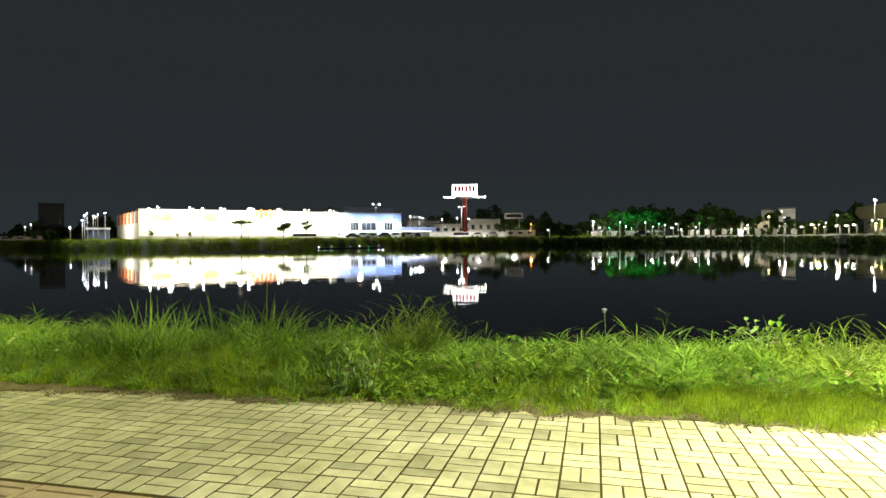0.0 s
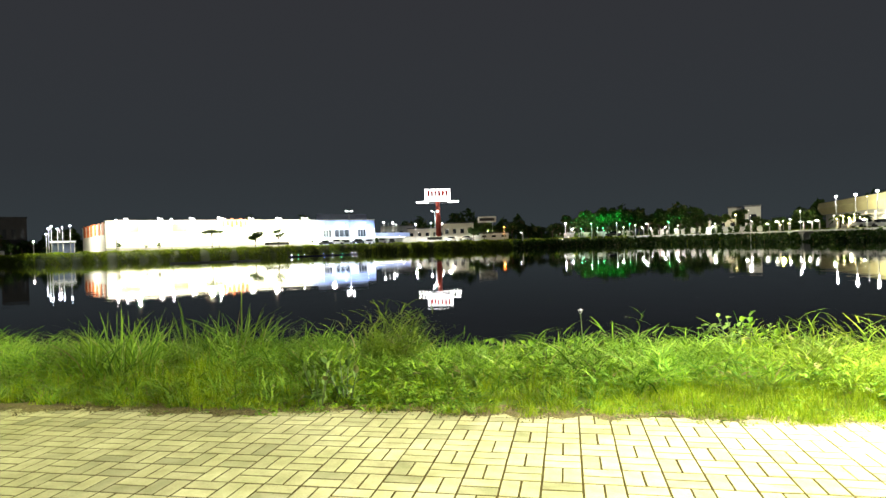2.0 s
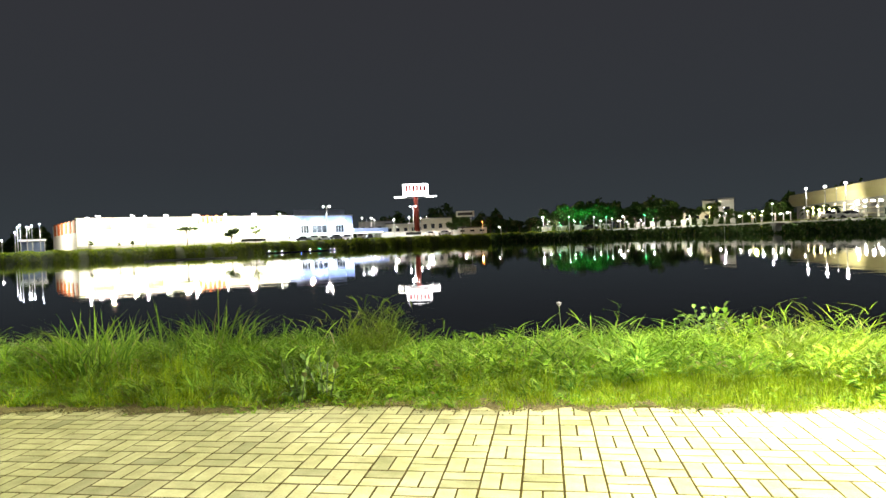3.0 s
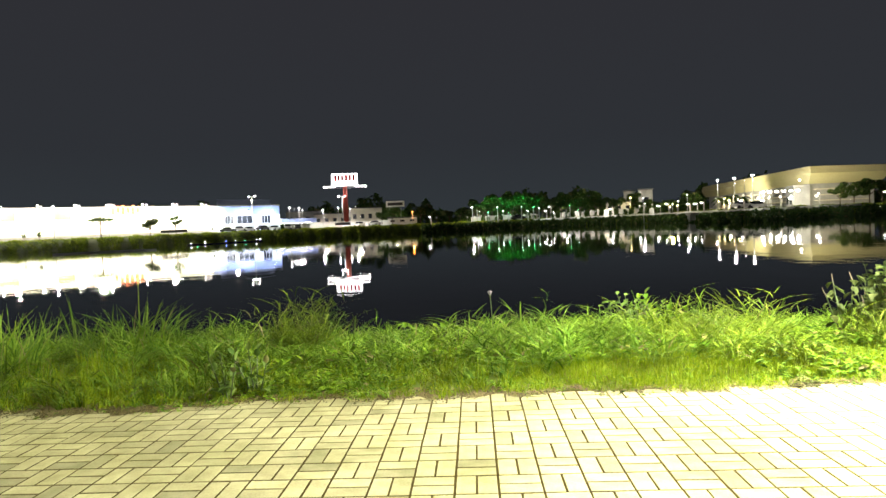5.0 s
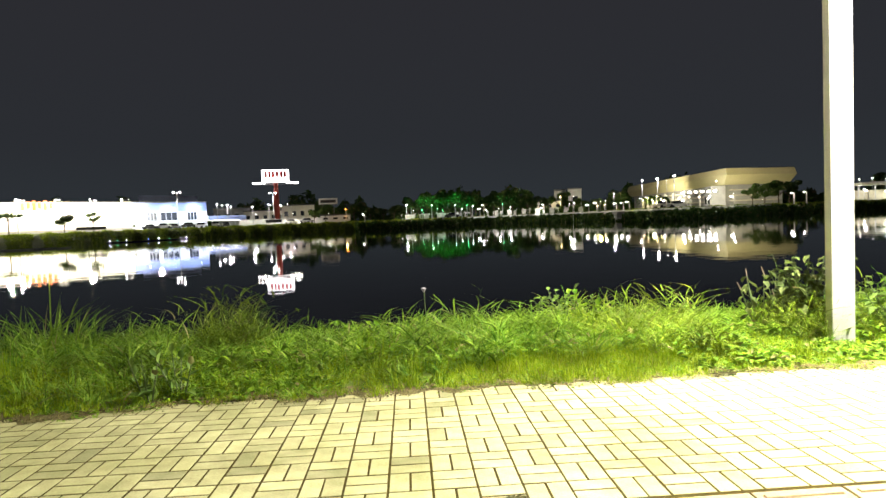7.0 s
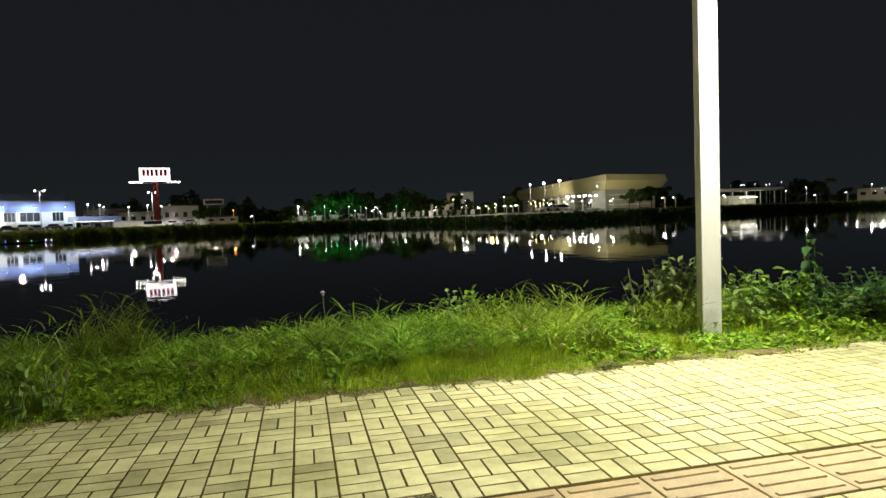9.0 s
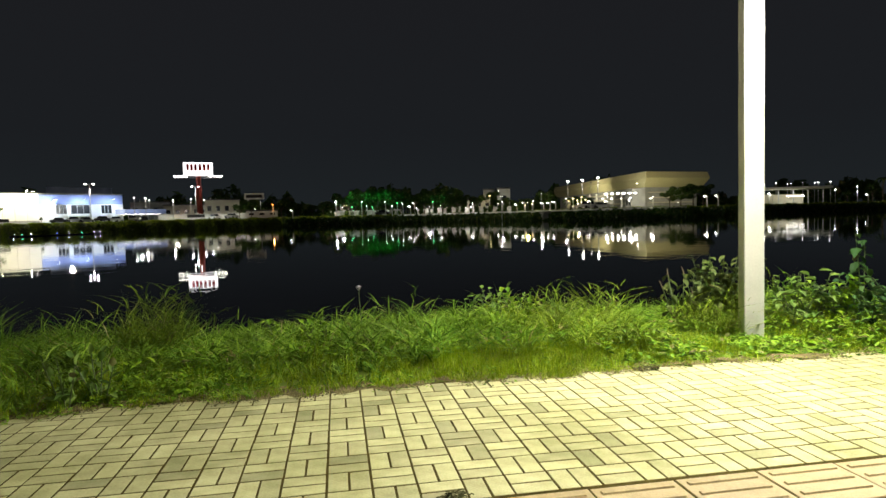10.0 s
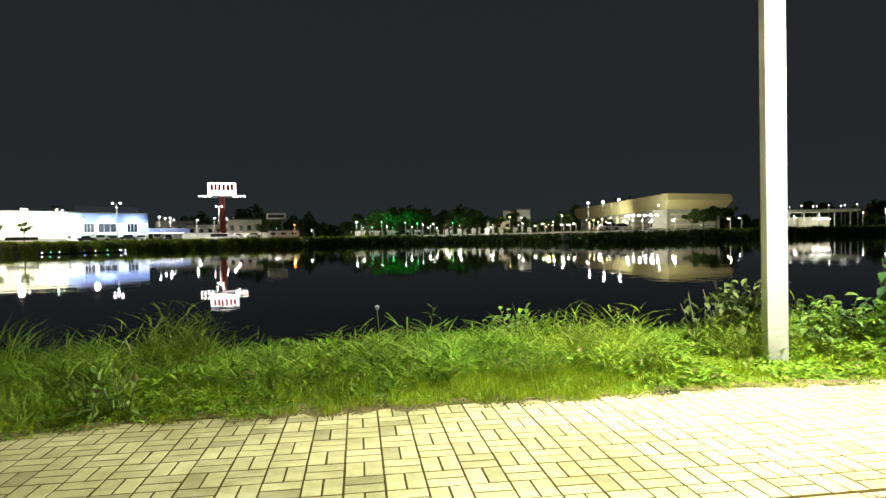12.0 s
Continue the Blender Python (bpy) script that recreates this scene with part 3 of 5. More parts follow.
# ---- trees ----
def tree_mesh(seed, h, crown_r, crown_h, leaves, size, flat=1.0):
    """Trunk with limbs, and a crown of many leaf blades in loose clumps. Returns two meshes."""
    rnd = random.Random(seed)
    bm = bmesh.new()
    th = h - crown_h * 0.75
    tube(bm, (0, 0, -0.4), (rnd.uniform(-.2, .2), rnd.uniform(-.2, .2), th), h * 0.03, h * 0.02, 8)
    clumps = []
    for k in range(9):
        a = k * 2.4 + rnd.uniform(-.4, .4)
        r = crown_r * rnd.uniform(0.25, 0.95)
        z = th + crown_h * rnd.uniform(0.05, 0.72) * flat
        tip = Vector((r * math.cos(a), r * math.sin(a), z))
        tube(bm, (0, 0, th * rnd.uniform(.75, 1)), tip, h * 0.013, h * 0.004, 5)
        clumps.append((tip, crown_r * rnd.uniform(0.28, 0.5)))
    clumps.append((Vector((0, 0, th + crown_h * .55)), crown_r * .5))
    t = bpy.data.meshes.new("trunk")
    bm.to_mesh(t)
    bm.free()
    t.materials.append(M_BARK)
    rs = np.random.RandomState(seed)
    co, tr = [], []
    per = leaves // len(clumps)
    for c, r in clumps:
        d = rs.normal(size=(per, 3))
        d /= np.linalg.norm(d, axis=1)[:, None]
        p = np.array(c) + d * (r * rs.uniform(0.35, 1.05, per) ** 0.6)[:, None] * [1, 1, 0.7 * flat]
        a = rs.normal(size=(per, 3)) * size
        b = rs.normal(size=(per, 3)) * size * 0.6
        co.append(np.stack([p - a, p + b, p + a, p - b], 1).reshape(-1, 3))
    co = np.concatenate(co)
    q = np.arange(len(co) // 4)[:, None] * 4
    tr = np.concatenate([q + [0, 1, 2], q + [0, 2, 3]])
    return t, tri_mesh("crown", co, tr, M_LEAF)


TREES = {k: tree_mesh(*v) for k, v in {
    "round": (3, 6.0, 2.6, 4.2, 2200, 0.18), "broad": (5, 8.0, 4.2, 6.8, 3000, 0.22), "tall": (8, 10.0, 3.4, 8.2, 2600, 0.24),
    "flat": (11, 7.0, 3.4, 2.0, 1000, 0.18, 0.5), "thin": (14, 6.0, 1.6, 3.6, 520, 0.18)}.items()}
TREE_H = {"round": 6.0, "broad": 8.0, "tall": 10.0, "flat": 7.0, "thin": 6.0}


def tree(kind, az, dist, top, turn, label, group=""):
    """A tree whose crown ends at top (thousandths over the eye)."""
    g = far_ground(az, dist)
    s = (EYE + top * 0.001 * dist - g) / TREE_H[kind]
    c = polar(az, dist)
    ob = thing("tree", Matrix.Translation((c.x, c.y, g)) @ Matrix.Rotation(turn, 4, "Z") @ Matrix.Scale(s, 4), label, "tree", group)
    for nm, me in zip(("trunk", "crown"), TREES[kind]):
        new(nm, me).parent = ob
    return ob


# before the shop
tree("round", -14.56, 140, 27, 0.3, "small round-crowned tree standing dark before the floodlit shop")
tree("thin", -12.55, 142, 31, 1.1, "thin sparse tree standing dark before the floodlit shop")
tree("flat", -18.2, 144, 33, 2.1, "thin flat-topped tree before the floodlit shop")
for az, top in ((-25.44, 15.5), (-23.41, 12.5), (-22.42, 14.5), (-9.6, 12)):
    tree("thin", az, 140, top, az, "sapling planted on the bank before the shop", "bank saplings")
# far left, dark
for az, d, top in ((-32.8, 175, 17), (-33.9, 200, 16), (-33.6, 215, 14), (-35.2, 220, 12), (-36.8, 225, 14), (-38.5, 230, 14)):
    tree("broad", az, d, top, az, "dark leafy tree on the unlit shore", "unlit shore trees")
# behind the car park and beside the orange lamp
for az, d, top in ((5.3, 195, 24), (6.3, 190, 30), (7.2, 195, 26), (8.9, 190, 28), (10.4, 200, 24), (11.6, 195, 22), (12.6, 185, 26)):
    tree("round", az, d, top, az * 2, "leafy street tree in the dark", "street trees")
# green-lit park trees
for az, d, top, k in ((14.9, 172, 34, "broad"), (16.2, 170, 40, "broad"), (17.5, 172, 42, "broad"), (18.7, 170, 40, "broad"), (19.7, 172, 32, "round")):
    tree(k, az, d, top, az * 3, "park tree lit green from below", "green-lit trees")
for az, d, top, k in ((13.9, 185, 38, "tall"), (15.6, 195, 44, "tall"), (17.0, 195, 47, "tall"), (18.3, 195, 46, "tall"), (20.2, 190, 38, "tall"), (20.9, 168, 34, "round"),
                      (21.9, 170, 32, "round"), (22.8, 165, 34, "broad"), (23.6, 170, 45, "tall"), (24.4, 160, 33, "broad"), (25.4, 160, 30, "broad"), (26.6, 160, 28, "round"),
                      (29.4, 150, 24, "broad"), (30.4, 150, 20, "round"), (33.0, 190, 30, "broad"), (25.0, 200, 40, "tall"), (22.3, 200, 40, "tall")):
    tree(k, az, d, top, az * 3, "dark park tree before a pale wall", "park trees")
tree("broad", 28.1, 152, 34, 0.5, "tree lit yellow by a lamp in its crown")
for az, top in ((31.2, 22), (31.9, 20)):
    tree("round", az, 150, top, az, "small tree lit yellow-green", "lit small trees")
# beside the arena
for az, d, top in ((43.9, 165, 28), (44.8, 160, 32), (45.8, 158, 35), (46.6, 158, 33), (47.4, 162, 20), (48.3, 166, 15), (49.1, 172, 12)):
    tree("broad", az, d, top, az * 5, "dark leafy tree before the arena", "arena trees")
for az, d, top in ((50.3, 190, 14), (57.0, 225, 18), (58.6, 225, 24), (60.3, 232, 20), (63.5, 240, 22), (65.0, 240, 26)):
    tree("round", az, d, top, az * 5, "dark shore tree between lamps", "far shore trees")


def palm(az, dist, top, label):
    g = far_ground(az, dist)
    c = polar(az, dist)
    h = EYE + top * 0.001 * dist - g - 0.8
    ob = thing("palm_tree", Matrix.Translation((c.x, c.y, g)), label, "palm tree", "palms by the arena")
    bm = bmesh.new()
    tube(bm, (0, 0, -0.3), (0.2, 0.1, h), 0.2, 0.13, 8)
    part("trunk", bm, M_BARK, ob)
    rnd = random.Random(int(az * 10))
    bm = bmesh.new()
    for k in range(16):
        a = k * 2.399 + rnd.uniform(-.2, .2)
        up = rnd.uniform(0.1, 1.1)
        d = Vector((math.cos(a), math.sin(a), 0))
        s = Vector((-d.y, d.x, 0))
        prev = None
        for i in range(6):
            t = i / 5
            p = Vector((0.2, 0.1, h)) + d * 2.2 * t + Vector((0, 0, up * t * 1.6 - 2.1 * t * t))
            w = 0.32 * math.sin(math.pi * min(1, t * .85 + .12))
            row = [bm.verts.new(p - s * w - Vector((0, 0, w * .6))), bm.verts.new(p), bm.verts.new(p + s * w - Vector((0, 0, w * .6)))]
            if prev:
                bm.faces.new((prev[0], prev[1], row[1], row[0]))
                bm.faces.new((prev[1], prev[2], row[2], row[1]))
            prev = row
    part("fronds", bm, M_LEAF, ob)


for az, top in ((35.4, 26), (36.1, 28), (36.8, 25)):
    palm(az, 142, top, "palm lit warm by lamps before the arena")
palm(59.24, 215, 37, "palm tree on the far shore beside a lamp")
added_pole_light("palm_light", "POINT", polar(36.1, 138, 3.2), (0, 0, 0), 1300, (1.0, 0.8, 0.45), 0.1)
for k, (az, top) in enumerate(((35.2, 17), (35.6, 20.5), (36.0, 17.5), (36.35, 22.5), (36.7, 18), (37.0, 16.5), (31.3, 12), (31.9, 13.5))):
    lamp_post(az, 139, top, 1, M_LEDWARM, "garden_lamp", "warm garden lamp on a short pole", 0.2, "warm garden lamps")
added_pole_light("green_light", "SPOT", polar(15.4, 163, 3.4), polar(15.8, 172, 13), 2000, (0.05, 1.0, 0.28), 0.1, cone=105)
added_pole_light("green_light", "SPOT", polar(17.2, 163, 3.4), polar(17.2, 172, 13), 2300, (0.05, 1.0, 0.28), 0.1, cone=105)
added_pole_light("green_light", "SPOT", polar(18.9, 163, 3.4), polar(18.9, 172, 13), 1500, (0.05, 1.0, 0.28), 0.1, cone=105)
added_pole_light("green_light", "SPOT", polar(23.4, 160, 3.4), polar(23.4, 168, 13), 600, (0.15, 1.0, 0.40), 0.1, cone=105)
added_pole_light("yellow_light", "SPOT", polar(28.0, 147.0, 2.6), polar(28.1, 151.5, 7), 1900, (1.0, 0.85, 0.25), 0.1, cone=110)
added_pole_light("yellow_light", "POINT", polar(31.5, 145, 3.8), (0, 0, 0), 700, (0.95, 0.95, 0.1), 0.3)
lamp_post(28.0, 149, 29, 1, M_LEDWARM, label="street lamp with a yellow head in a tree crown", bulb=0.3)
for k, (az, top) in enumerate(((15.2, 17), (16.1, 25), (16.6, 18), (17.1, 16), (18.3, 24), (18.9, 17), (19.4, 22), (19.9, 20), (21.2, 13), (22.7, 22))):
    lamp_post(az, 158 if k % 2 else 162, top, 1, M_LEDGREEN if k % 3 == 0 else M_LED, "park_lamp", "park lamp with a small bright head under the trees", 0.16, "park lamps")


# ---- walls, houses and the arena ----
def garden_wall(a0, a1, d0, d1, top, label):
    n = max(2, int((a1 - a0) / 0.6))
    w = thing("boundary_wall", pose(0, 0, 0), label, "wall")
    for i in range(n):
        t0, t1 = i / n, (i + 1) / n
        p = polar(a0 + (a1 - a0) * t0, d0 + (d1 - d0) * t0)
        q = polar(a0 + (a1 - a0) * t1, d0 + (d1 - d0) * t1)
        g = far_ground(a0 + (a1 - a0) * t0, d0 + (d1 - d0) * t0)
        d = q - p
        rot = Matrix.Rotation(math.atan2(d.y, d.x), 4, "Z")
        h = top + 0.12 * (i % 2)
        bm = bmesh.new()
        box(bm, (p + q) / 2 + Vector((0, 0, g + h / 2 - 0.2)), (d.length - 0.12, 0.2, h + 0.4), rot, 0.02)
        part("wall_bay", bm, M_WALLWHITE, w)
        bm = bmesh.new()
        box(bm, p + Vector((0, 0, g + h / 2)), (0.3, 0.34, h + 0.5), rot, 0.02)
        part("pier", bm, M_WALLWHITE, w)


garden_wall(13.3, 19.8, 176, 180, 1.3, "pale limewashed boundary wall behind the park trees")
garden_wall(21.0, 30.0, 176, 158, 1.35, "pale limewashed boundary wall behind the park trees")
garden_wall(-1.2, 8.0, 205, 200, 1.6, "pale wall along the car park")
# added fill lights, only to make the pale walls show bright
for az, d, z, p in ((14.4, 172, 4.0, 700), (18.8, 173, 4.0, 600), (22.4, 169, 3.6, 600), (25.6, 165, 3.6, 700), (28.8, 155, 3.6, 300), (0.2, 197, 5, 1200), (6.6, 193, 4.5, 700), (3.4, 195, 5, 2600)):
    added_pole_light("wall_fill", "POINT", polar(az, d, z), (0, 0, 0), p, (1.0, 0.96, 0.86), 0.1)


def house(az, dist, width, depth, top, mat, label, windows=3, name="house", turn=0.0):
    g = far_ground(az, dist)
    c = polar(az, dist)
    h = EYE + top * 0.001 * dist - g
    ob = thing(name, Matrix.Translation((c.x, c.y, g)) @ Matrix.Rotation(radians(-az + turn), 4, "Z"), label, "building")
    bm = bmesh.new()
    box(bm, (0, depth / 2, h / 2 - 0.4), (width, depth, h + 0.4), None, 0.05)
    wall = part("wall", bm, mat, ob)
    bm = bmesh.new()
    box(bm, (0, depth / 2, h + 0.05), (width + 0.5, depth + 0.5, 0.3), None, 0.04)
    part("roof", bm, M_ROOF, ob)
    for i in range(windows):
        x = (i + 0.5) / windows * width - width / 2
        bm = bmesh.new()
        box(bm, (x, -0.03, h * 0.55), (width / windows * 0.45, 0.12, h * 0.25))
        w = part("window", bm, M_GLASSD, ob)
        bm = bmesh.new()
        box(bm, (x, -0.08, h * 0.55 - h * 0.14), (width / windows * 0.55, 0.2, 0.12))
        part("sill", bm, M_GREY, w)
    return ob


house(3.9, 240, 12, 10, 33, M_BEIGE, "two-storey beige rendered house beyond the car park", 4)
house(1.0, 250, 16, 10, 26, M_BEIGE, "low beige building beyond the car park", 5)
house(-1.8, 260, 14, 10, 31, M_GREY, "grey rendered building in the dark", 4)
house(7.2, 190, 9, 6, 15, M_WALLWHITE, "low white outbuilding beside the road", 3)
house(-32.55, 300, 9, 9, 53, M_ROOF, "tall dark grey block on the unlit shore", 3)
house(-34.6, 240, 12, 8, 9, M_WALLWHITE, "low pale house on the unlit shore", 3)
house(27.95, 205, 3.6, 8, 40, M_GREY, "small grey block above the park trees", 1)
house(29.3, 200, 4.2, 8, 41, M_GREY, "grey rendered block above the park trees", 1)
house(27.0, 175, 7, 5, 24, M_BEIGE, "pale house behind the lit tree", 3)
house(62.9, 245, 16, 10, 19, M_BEIGE, "low beige building on the far shore", 5)
# made-up lamps that lift the far houses out of the dark
added_pole_light("house_fill", "POINT", polar(3.0, 228, 9), (0, 0, 0), 650, (1.0, 0.95, 0.8), 0.1)
added_pole_light("house_fill", "POINT", polar(28.9, 192, 8), (0, 0, 0), 300, (1.0, 0.95, 0.85), 0.1)
added_pole_light("house_fill", "POINT", polar(62.6, 236, 5), (0, 0, 0), 700, (1.0, 0.95, 0.8), 0.1)


def build_arena():
    ar = thing("arena", pose(0, 0, 0), "large arena hall with a wide tan roof fascia", "building")
    A, B, C = polar(41.92, 190), polar(46.95, 207), polar(34.0, 285)
    top, bot = EYE + 0.0587 * 190, EYE + 0.0349 * 190
    Dd = B + C - A
    inn = (A + Dd) / 2

    def ring(k):
        return [inn + (p - inn) * k for p in (A, B, Dd, C)]
    # sloping fascia, wider above than below, with a lighter lip
    bm = bmesh.new()
    hi, lo, back = ring(1.0), ring(0.955), ring(0.93)
    n = 4
    vh = [bm.verts.new((p.x, p.y, top)) for p in hi]
    vm = [bm.verts.new((p.x, p.y, top - 1.9)) for p in ring(1.022)]
    vl = [bm.verts.new((p.x, p.y, bot)) for p in lo]
    vb = [bm.verts.new((p.x, p.y, bot + 0.1)) for p in back]
    for i in range(n):
        j = (i + 1) % n
        bm.faces.new((vh[i], vh[j], vm[j], vm[i]))
        bm.faces.new((vm[i], vm[j], vl[j], vl[i]))
        bm.faces.new((vl[i], vl[j], vb[j], vb[i]))
    part("roof_fascia", bm, M_FASCIA, ar, "wide tan sheet-metal fascia")
    bm = bmesh.new()
    prism(bm, [(p.x, p.y) for p in ring(0.995)], top - 0.1, top + 0.15)
    part("roof", bm, M_ROOF, ar)
    bm = bmesh.new()
    prism(bm, [(p.x, p.y) for p in ring(0.90)], 0.5, bot + 0.3)
    part("wall", bm, M_GREY, ar)
    # terraces and pillars on the entrance side
    d1, d2 = (C - A).normalized(), (B - A).normalized()
    r1, r2 = (Matrix.Rotation(math.atan2(d.y, d.x), 4, "Z") for d in (d1, d2))
    o1 = Vector((-d1.y, d1.x, 0))
    o1 = o1 if o1.dot(A) < 0 else -o1
    o2 = Vector((-d2.y, d2.x, 0))
    o2 = o2 if o2.dot(A) < 0 else -o2
    w0 = inn + (A - inn) * 0.90
    for k in range(3):
        bm = bmesh.new()
        box(bm, w0 + d1 * 36 + o1 * 1.0 + Vector((0, 0, 3.3 + 1.55 * k)), (66, 2.0, 0.35), r1, 0.04)
        part("terrace", bm, M_BEIGE, ar, "pale concrete terrace edge")
    for k in range(3):
        bm = bmesh.new()
        box(bm, w0 + d2 * 11 + o2 * 0.7 + Vector((0, 0, 3.3 + 1.55 * k)), (17, 1.4, 0.3), r2, 0.04)
        part("terrace", bm, M_BEIGE, ar, "pale concrete terrace edge")
    for k in range(9):
        bm = bmesh.new()
        box(bm, w0 + d1 * (4 + 8 * k) + o1 * 1.8 + Vector((0, 0, 4)), (0.5, 0.5, 6.4), r1, 0.04)
        part("pillar", bm, M_WALLWHITE, ar)
    bm = bmesh.new()
    box(bm, w0 + d1 * 1.5 + o1 * 1.5 + Vector((0, 0, 4.2)), (5.2, 4.2, 7.0), r1, 0.06)
    blk = part("stair_block", bm, M_GREY, ar, "grey rendered stair block at the corner")
    for k in range(2):
        bm = bmesh.new()
        box(bm, w0 + d1 * (0.6 + 2.2 * k) + o1 * 3.62 + Vector((0, 0, 3.6)), (1.0, 0.1, 2.0), r1)
        part("door", bm, M_GLASSD, blk)
    # row of lamps along the entrance
    for k in range(6):
        az = 38.55 + 0.5 * k
        dist = 196 - 1.2 * k
        p = polar(az, dist, EYE + 0.0262 * dist)
        floodlight(ar, p, p - polar(az, 4) - Vector((0, 0, 2)), 0, None, M_LED, 0.85, "entrance_lamp")
    for k in range(4):
        az = 38.2 + 0.8 * k
        p = polar(az, 190, EYE + 0.0185 * 190)
        floodlight(ar, p, p - polar(az, 4) - Vector((0, 0, 2)), 0, None, M_LED, 0.35, "entrance_lamp")
    p = polar(41.2, 187, EYE + 0.0405 * 187)
    floodlight(ar, p, p - polar(41, 4) - Vector((0, 0, 2)), 0, None, M_LED, 0.4, "entrance_lamp")
    lamp("entrance_light", "AREA", polar(40.0, 183, 6.0), polar(41.6, 192, 4.0), 900, (1.0, 0.97, 0.88), 6, 0.6)
    # added lamps, none known to stand here, that brighten the fascia
    added_pole_light("fascia_fill", "AREA", polar(44.6, 176, 3.0), polar(44.4, 198, 9.5), 1350, (1.0, 0.88, 0.52), 2, 1)
    added_pole_light("fascia_fill", "AREA", polar(35.4, 214, 6.0), polar(35.2, 274, 9.0), 6000, (1.0, 0.92, 0.66), 2, 1)
    added_pole_light("fascia_fill", "AREA", polar(37.2, 151, 8.2), polar(38.2, 228, 9.5), 11500, (1.0, 0.92, 0.66), 2, 1)


build_arena()


def build_station():
    st = thing("station_canopy", pose(0, 0, 0), "wide lit canopy roof on posts across the lake", "canopy")
    p, q = polar(51.0, 200), polar(55.6, 206)
    d = (q - p).normalized()
    rot = Matrix.Rotation(math.atan2(d.y, d.x), 4, "Z")
    L = (q - p).length
    g = far_ground(53, 203)
    z = EYE + 0.0245 * 203
    bm = bmesh.new()
    box(bm, (p + q) / 2 + Vector((0, 0, z)), (L, 9, 0.7), rot, 0.15)
    part("roof", bm, M_WALLWHITE, st)
    for i in range(5):
        c = p + d * (0.8 + (L - 1.6) * i / 4)
        bm = bmesh.new()
        tube(bm, c + Vector((0, 0, g - 0.3)), c + Vector((0, 0, z - 0.3)), 0.16)
        part("post", bm, M_GALV, st)
    bm = bmesh.new()
    box(bm, (p + q) / 2 + d * 0.5 + Vector((0, 0, EYE + 0.0135 * 203)), (4.6, 0.5, 0.14), rot, 0.03)
    part("counter_light", bm, M_STRIP, st, "bright strip light")
    bm = bmesh.new()
    box(bm, (p + q) / 2 + Vector((0, 6, g + 1.3)), (L * 0.9, 0.3, 2.8), rot, 0.04)
    part("rear_wall", bm, M_BEIGE, st)
    lamp("station_light", "AREA", (p + q) / 2 + Vector((0, 0, z - 0.6)), (p + q) / 2, 420, (1, 0.98, 0.9), 9, 3)
    for i in range(8):
        t = (i + 0.3 * (i % 3)) / 7.5
        az = 51.3 + 4.7 * t
        lamp_post(az, 222, 31.5 + 0.8 * math.sin(i * 2.1), 1, M_LED, "roadside_lamp", "roadside lamp beyond the canopy", 0.17, "roadside lamps")


build_station()


def build_bridge():
    br = thing("footbridge", pose(0, 0, 0), "pale concrete walkway deck on piers at the shore", "bridge")
    p, q = polar(28.0, 131), polar(36.4, 112)
    d = (q - p).normalized()
    rot = Matrix.Rotation(math.atan2(d.y, d.x), 4, "Z")
    L = (q - p).length
    bm = bmesh.new()
    box(bm, (p + q) / 2 + Vector((0, 0, 1.45)), (L, 2.6, 0.16), rot, 0.03)
    part("deck", bm, M_WALLWHITE, br)
    for t in (0.64,):
        bm = bmesh.new()
        c = p + d * L * t
        box(bm, c + Vector((0, 0, 0.0)), (0.35, 1.4, 2.7), rot, 0.04)
        box(bm, c + Vector((0, 0, 1.15)), (1.3, 1.8, 0.4), rot, 0.04)
        part("pier", bm, M_GREY, br)
    # two lamps added because the deck was too dark without them
    added_pole_light("deck_fill", "POINT", p + d * L * 0.6 + Vector((0, 0, 4.6)), (0, 0, 0), 150, (1, 0.97, 0.88), 0.1)
    added_pole_light("deck_fill", "POINT", p + d * L * 0.15 + Vector((0, 0, 4.6)), (0, 0, 0), 110, (1, 0.97, 0.88), 0.1)


build_bridge()


def promenade_kerb():
    """The low pale wall on the lake side of the far walk, in bays."""
    ob = thing("promenade_wall", pose(0, 0, 0), "low pale concrete wall along the far promenade", "wall")

    def at(az):
        d = float(shore(np.array(az))) + 13.0
        return polar(az, d), far_ground(az, d)
    for i in range(42):
        (p, g), (q, h) = at(19.2 + 0.62 * i), at(19.2 + 0.62 * (i + 1))
        d = q - p
        rot = Matrix.Rotation(math.atan2(d.y, d.x), 4, "Z")
        bm = bmesh.new()
        box(bm, (p + q) / 2 + Vector((0, 0, (g + h) / 2 + 0.1)), (d.length - 0.04, 0.22, 0.8), rot, 0.03)
        part("wall_bay", bm, M_WALLWHITE, ob)
    # lamps added lakeward, so the wall's face shows as a bright line
    for az in (20.6, 23.4, 26.4, 29.2, 32.0, 35.0, 38.6, 42.5):
        d = float(shore(np.array(az))) + 10.8
        added_pole_light("kerb_fill", "POINT", polar(az, d, far_ground(az, d) + 2.7), (0, 0, 0), 170, (1.0, 0.96, 0.86), 0.1)


promenade_kerb()


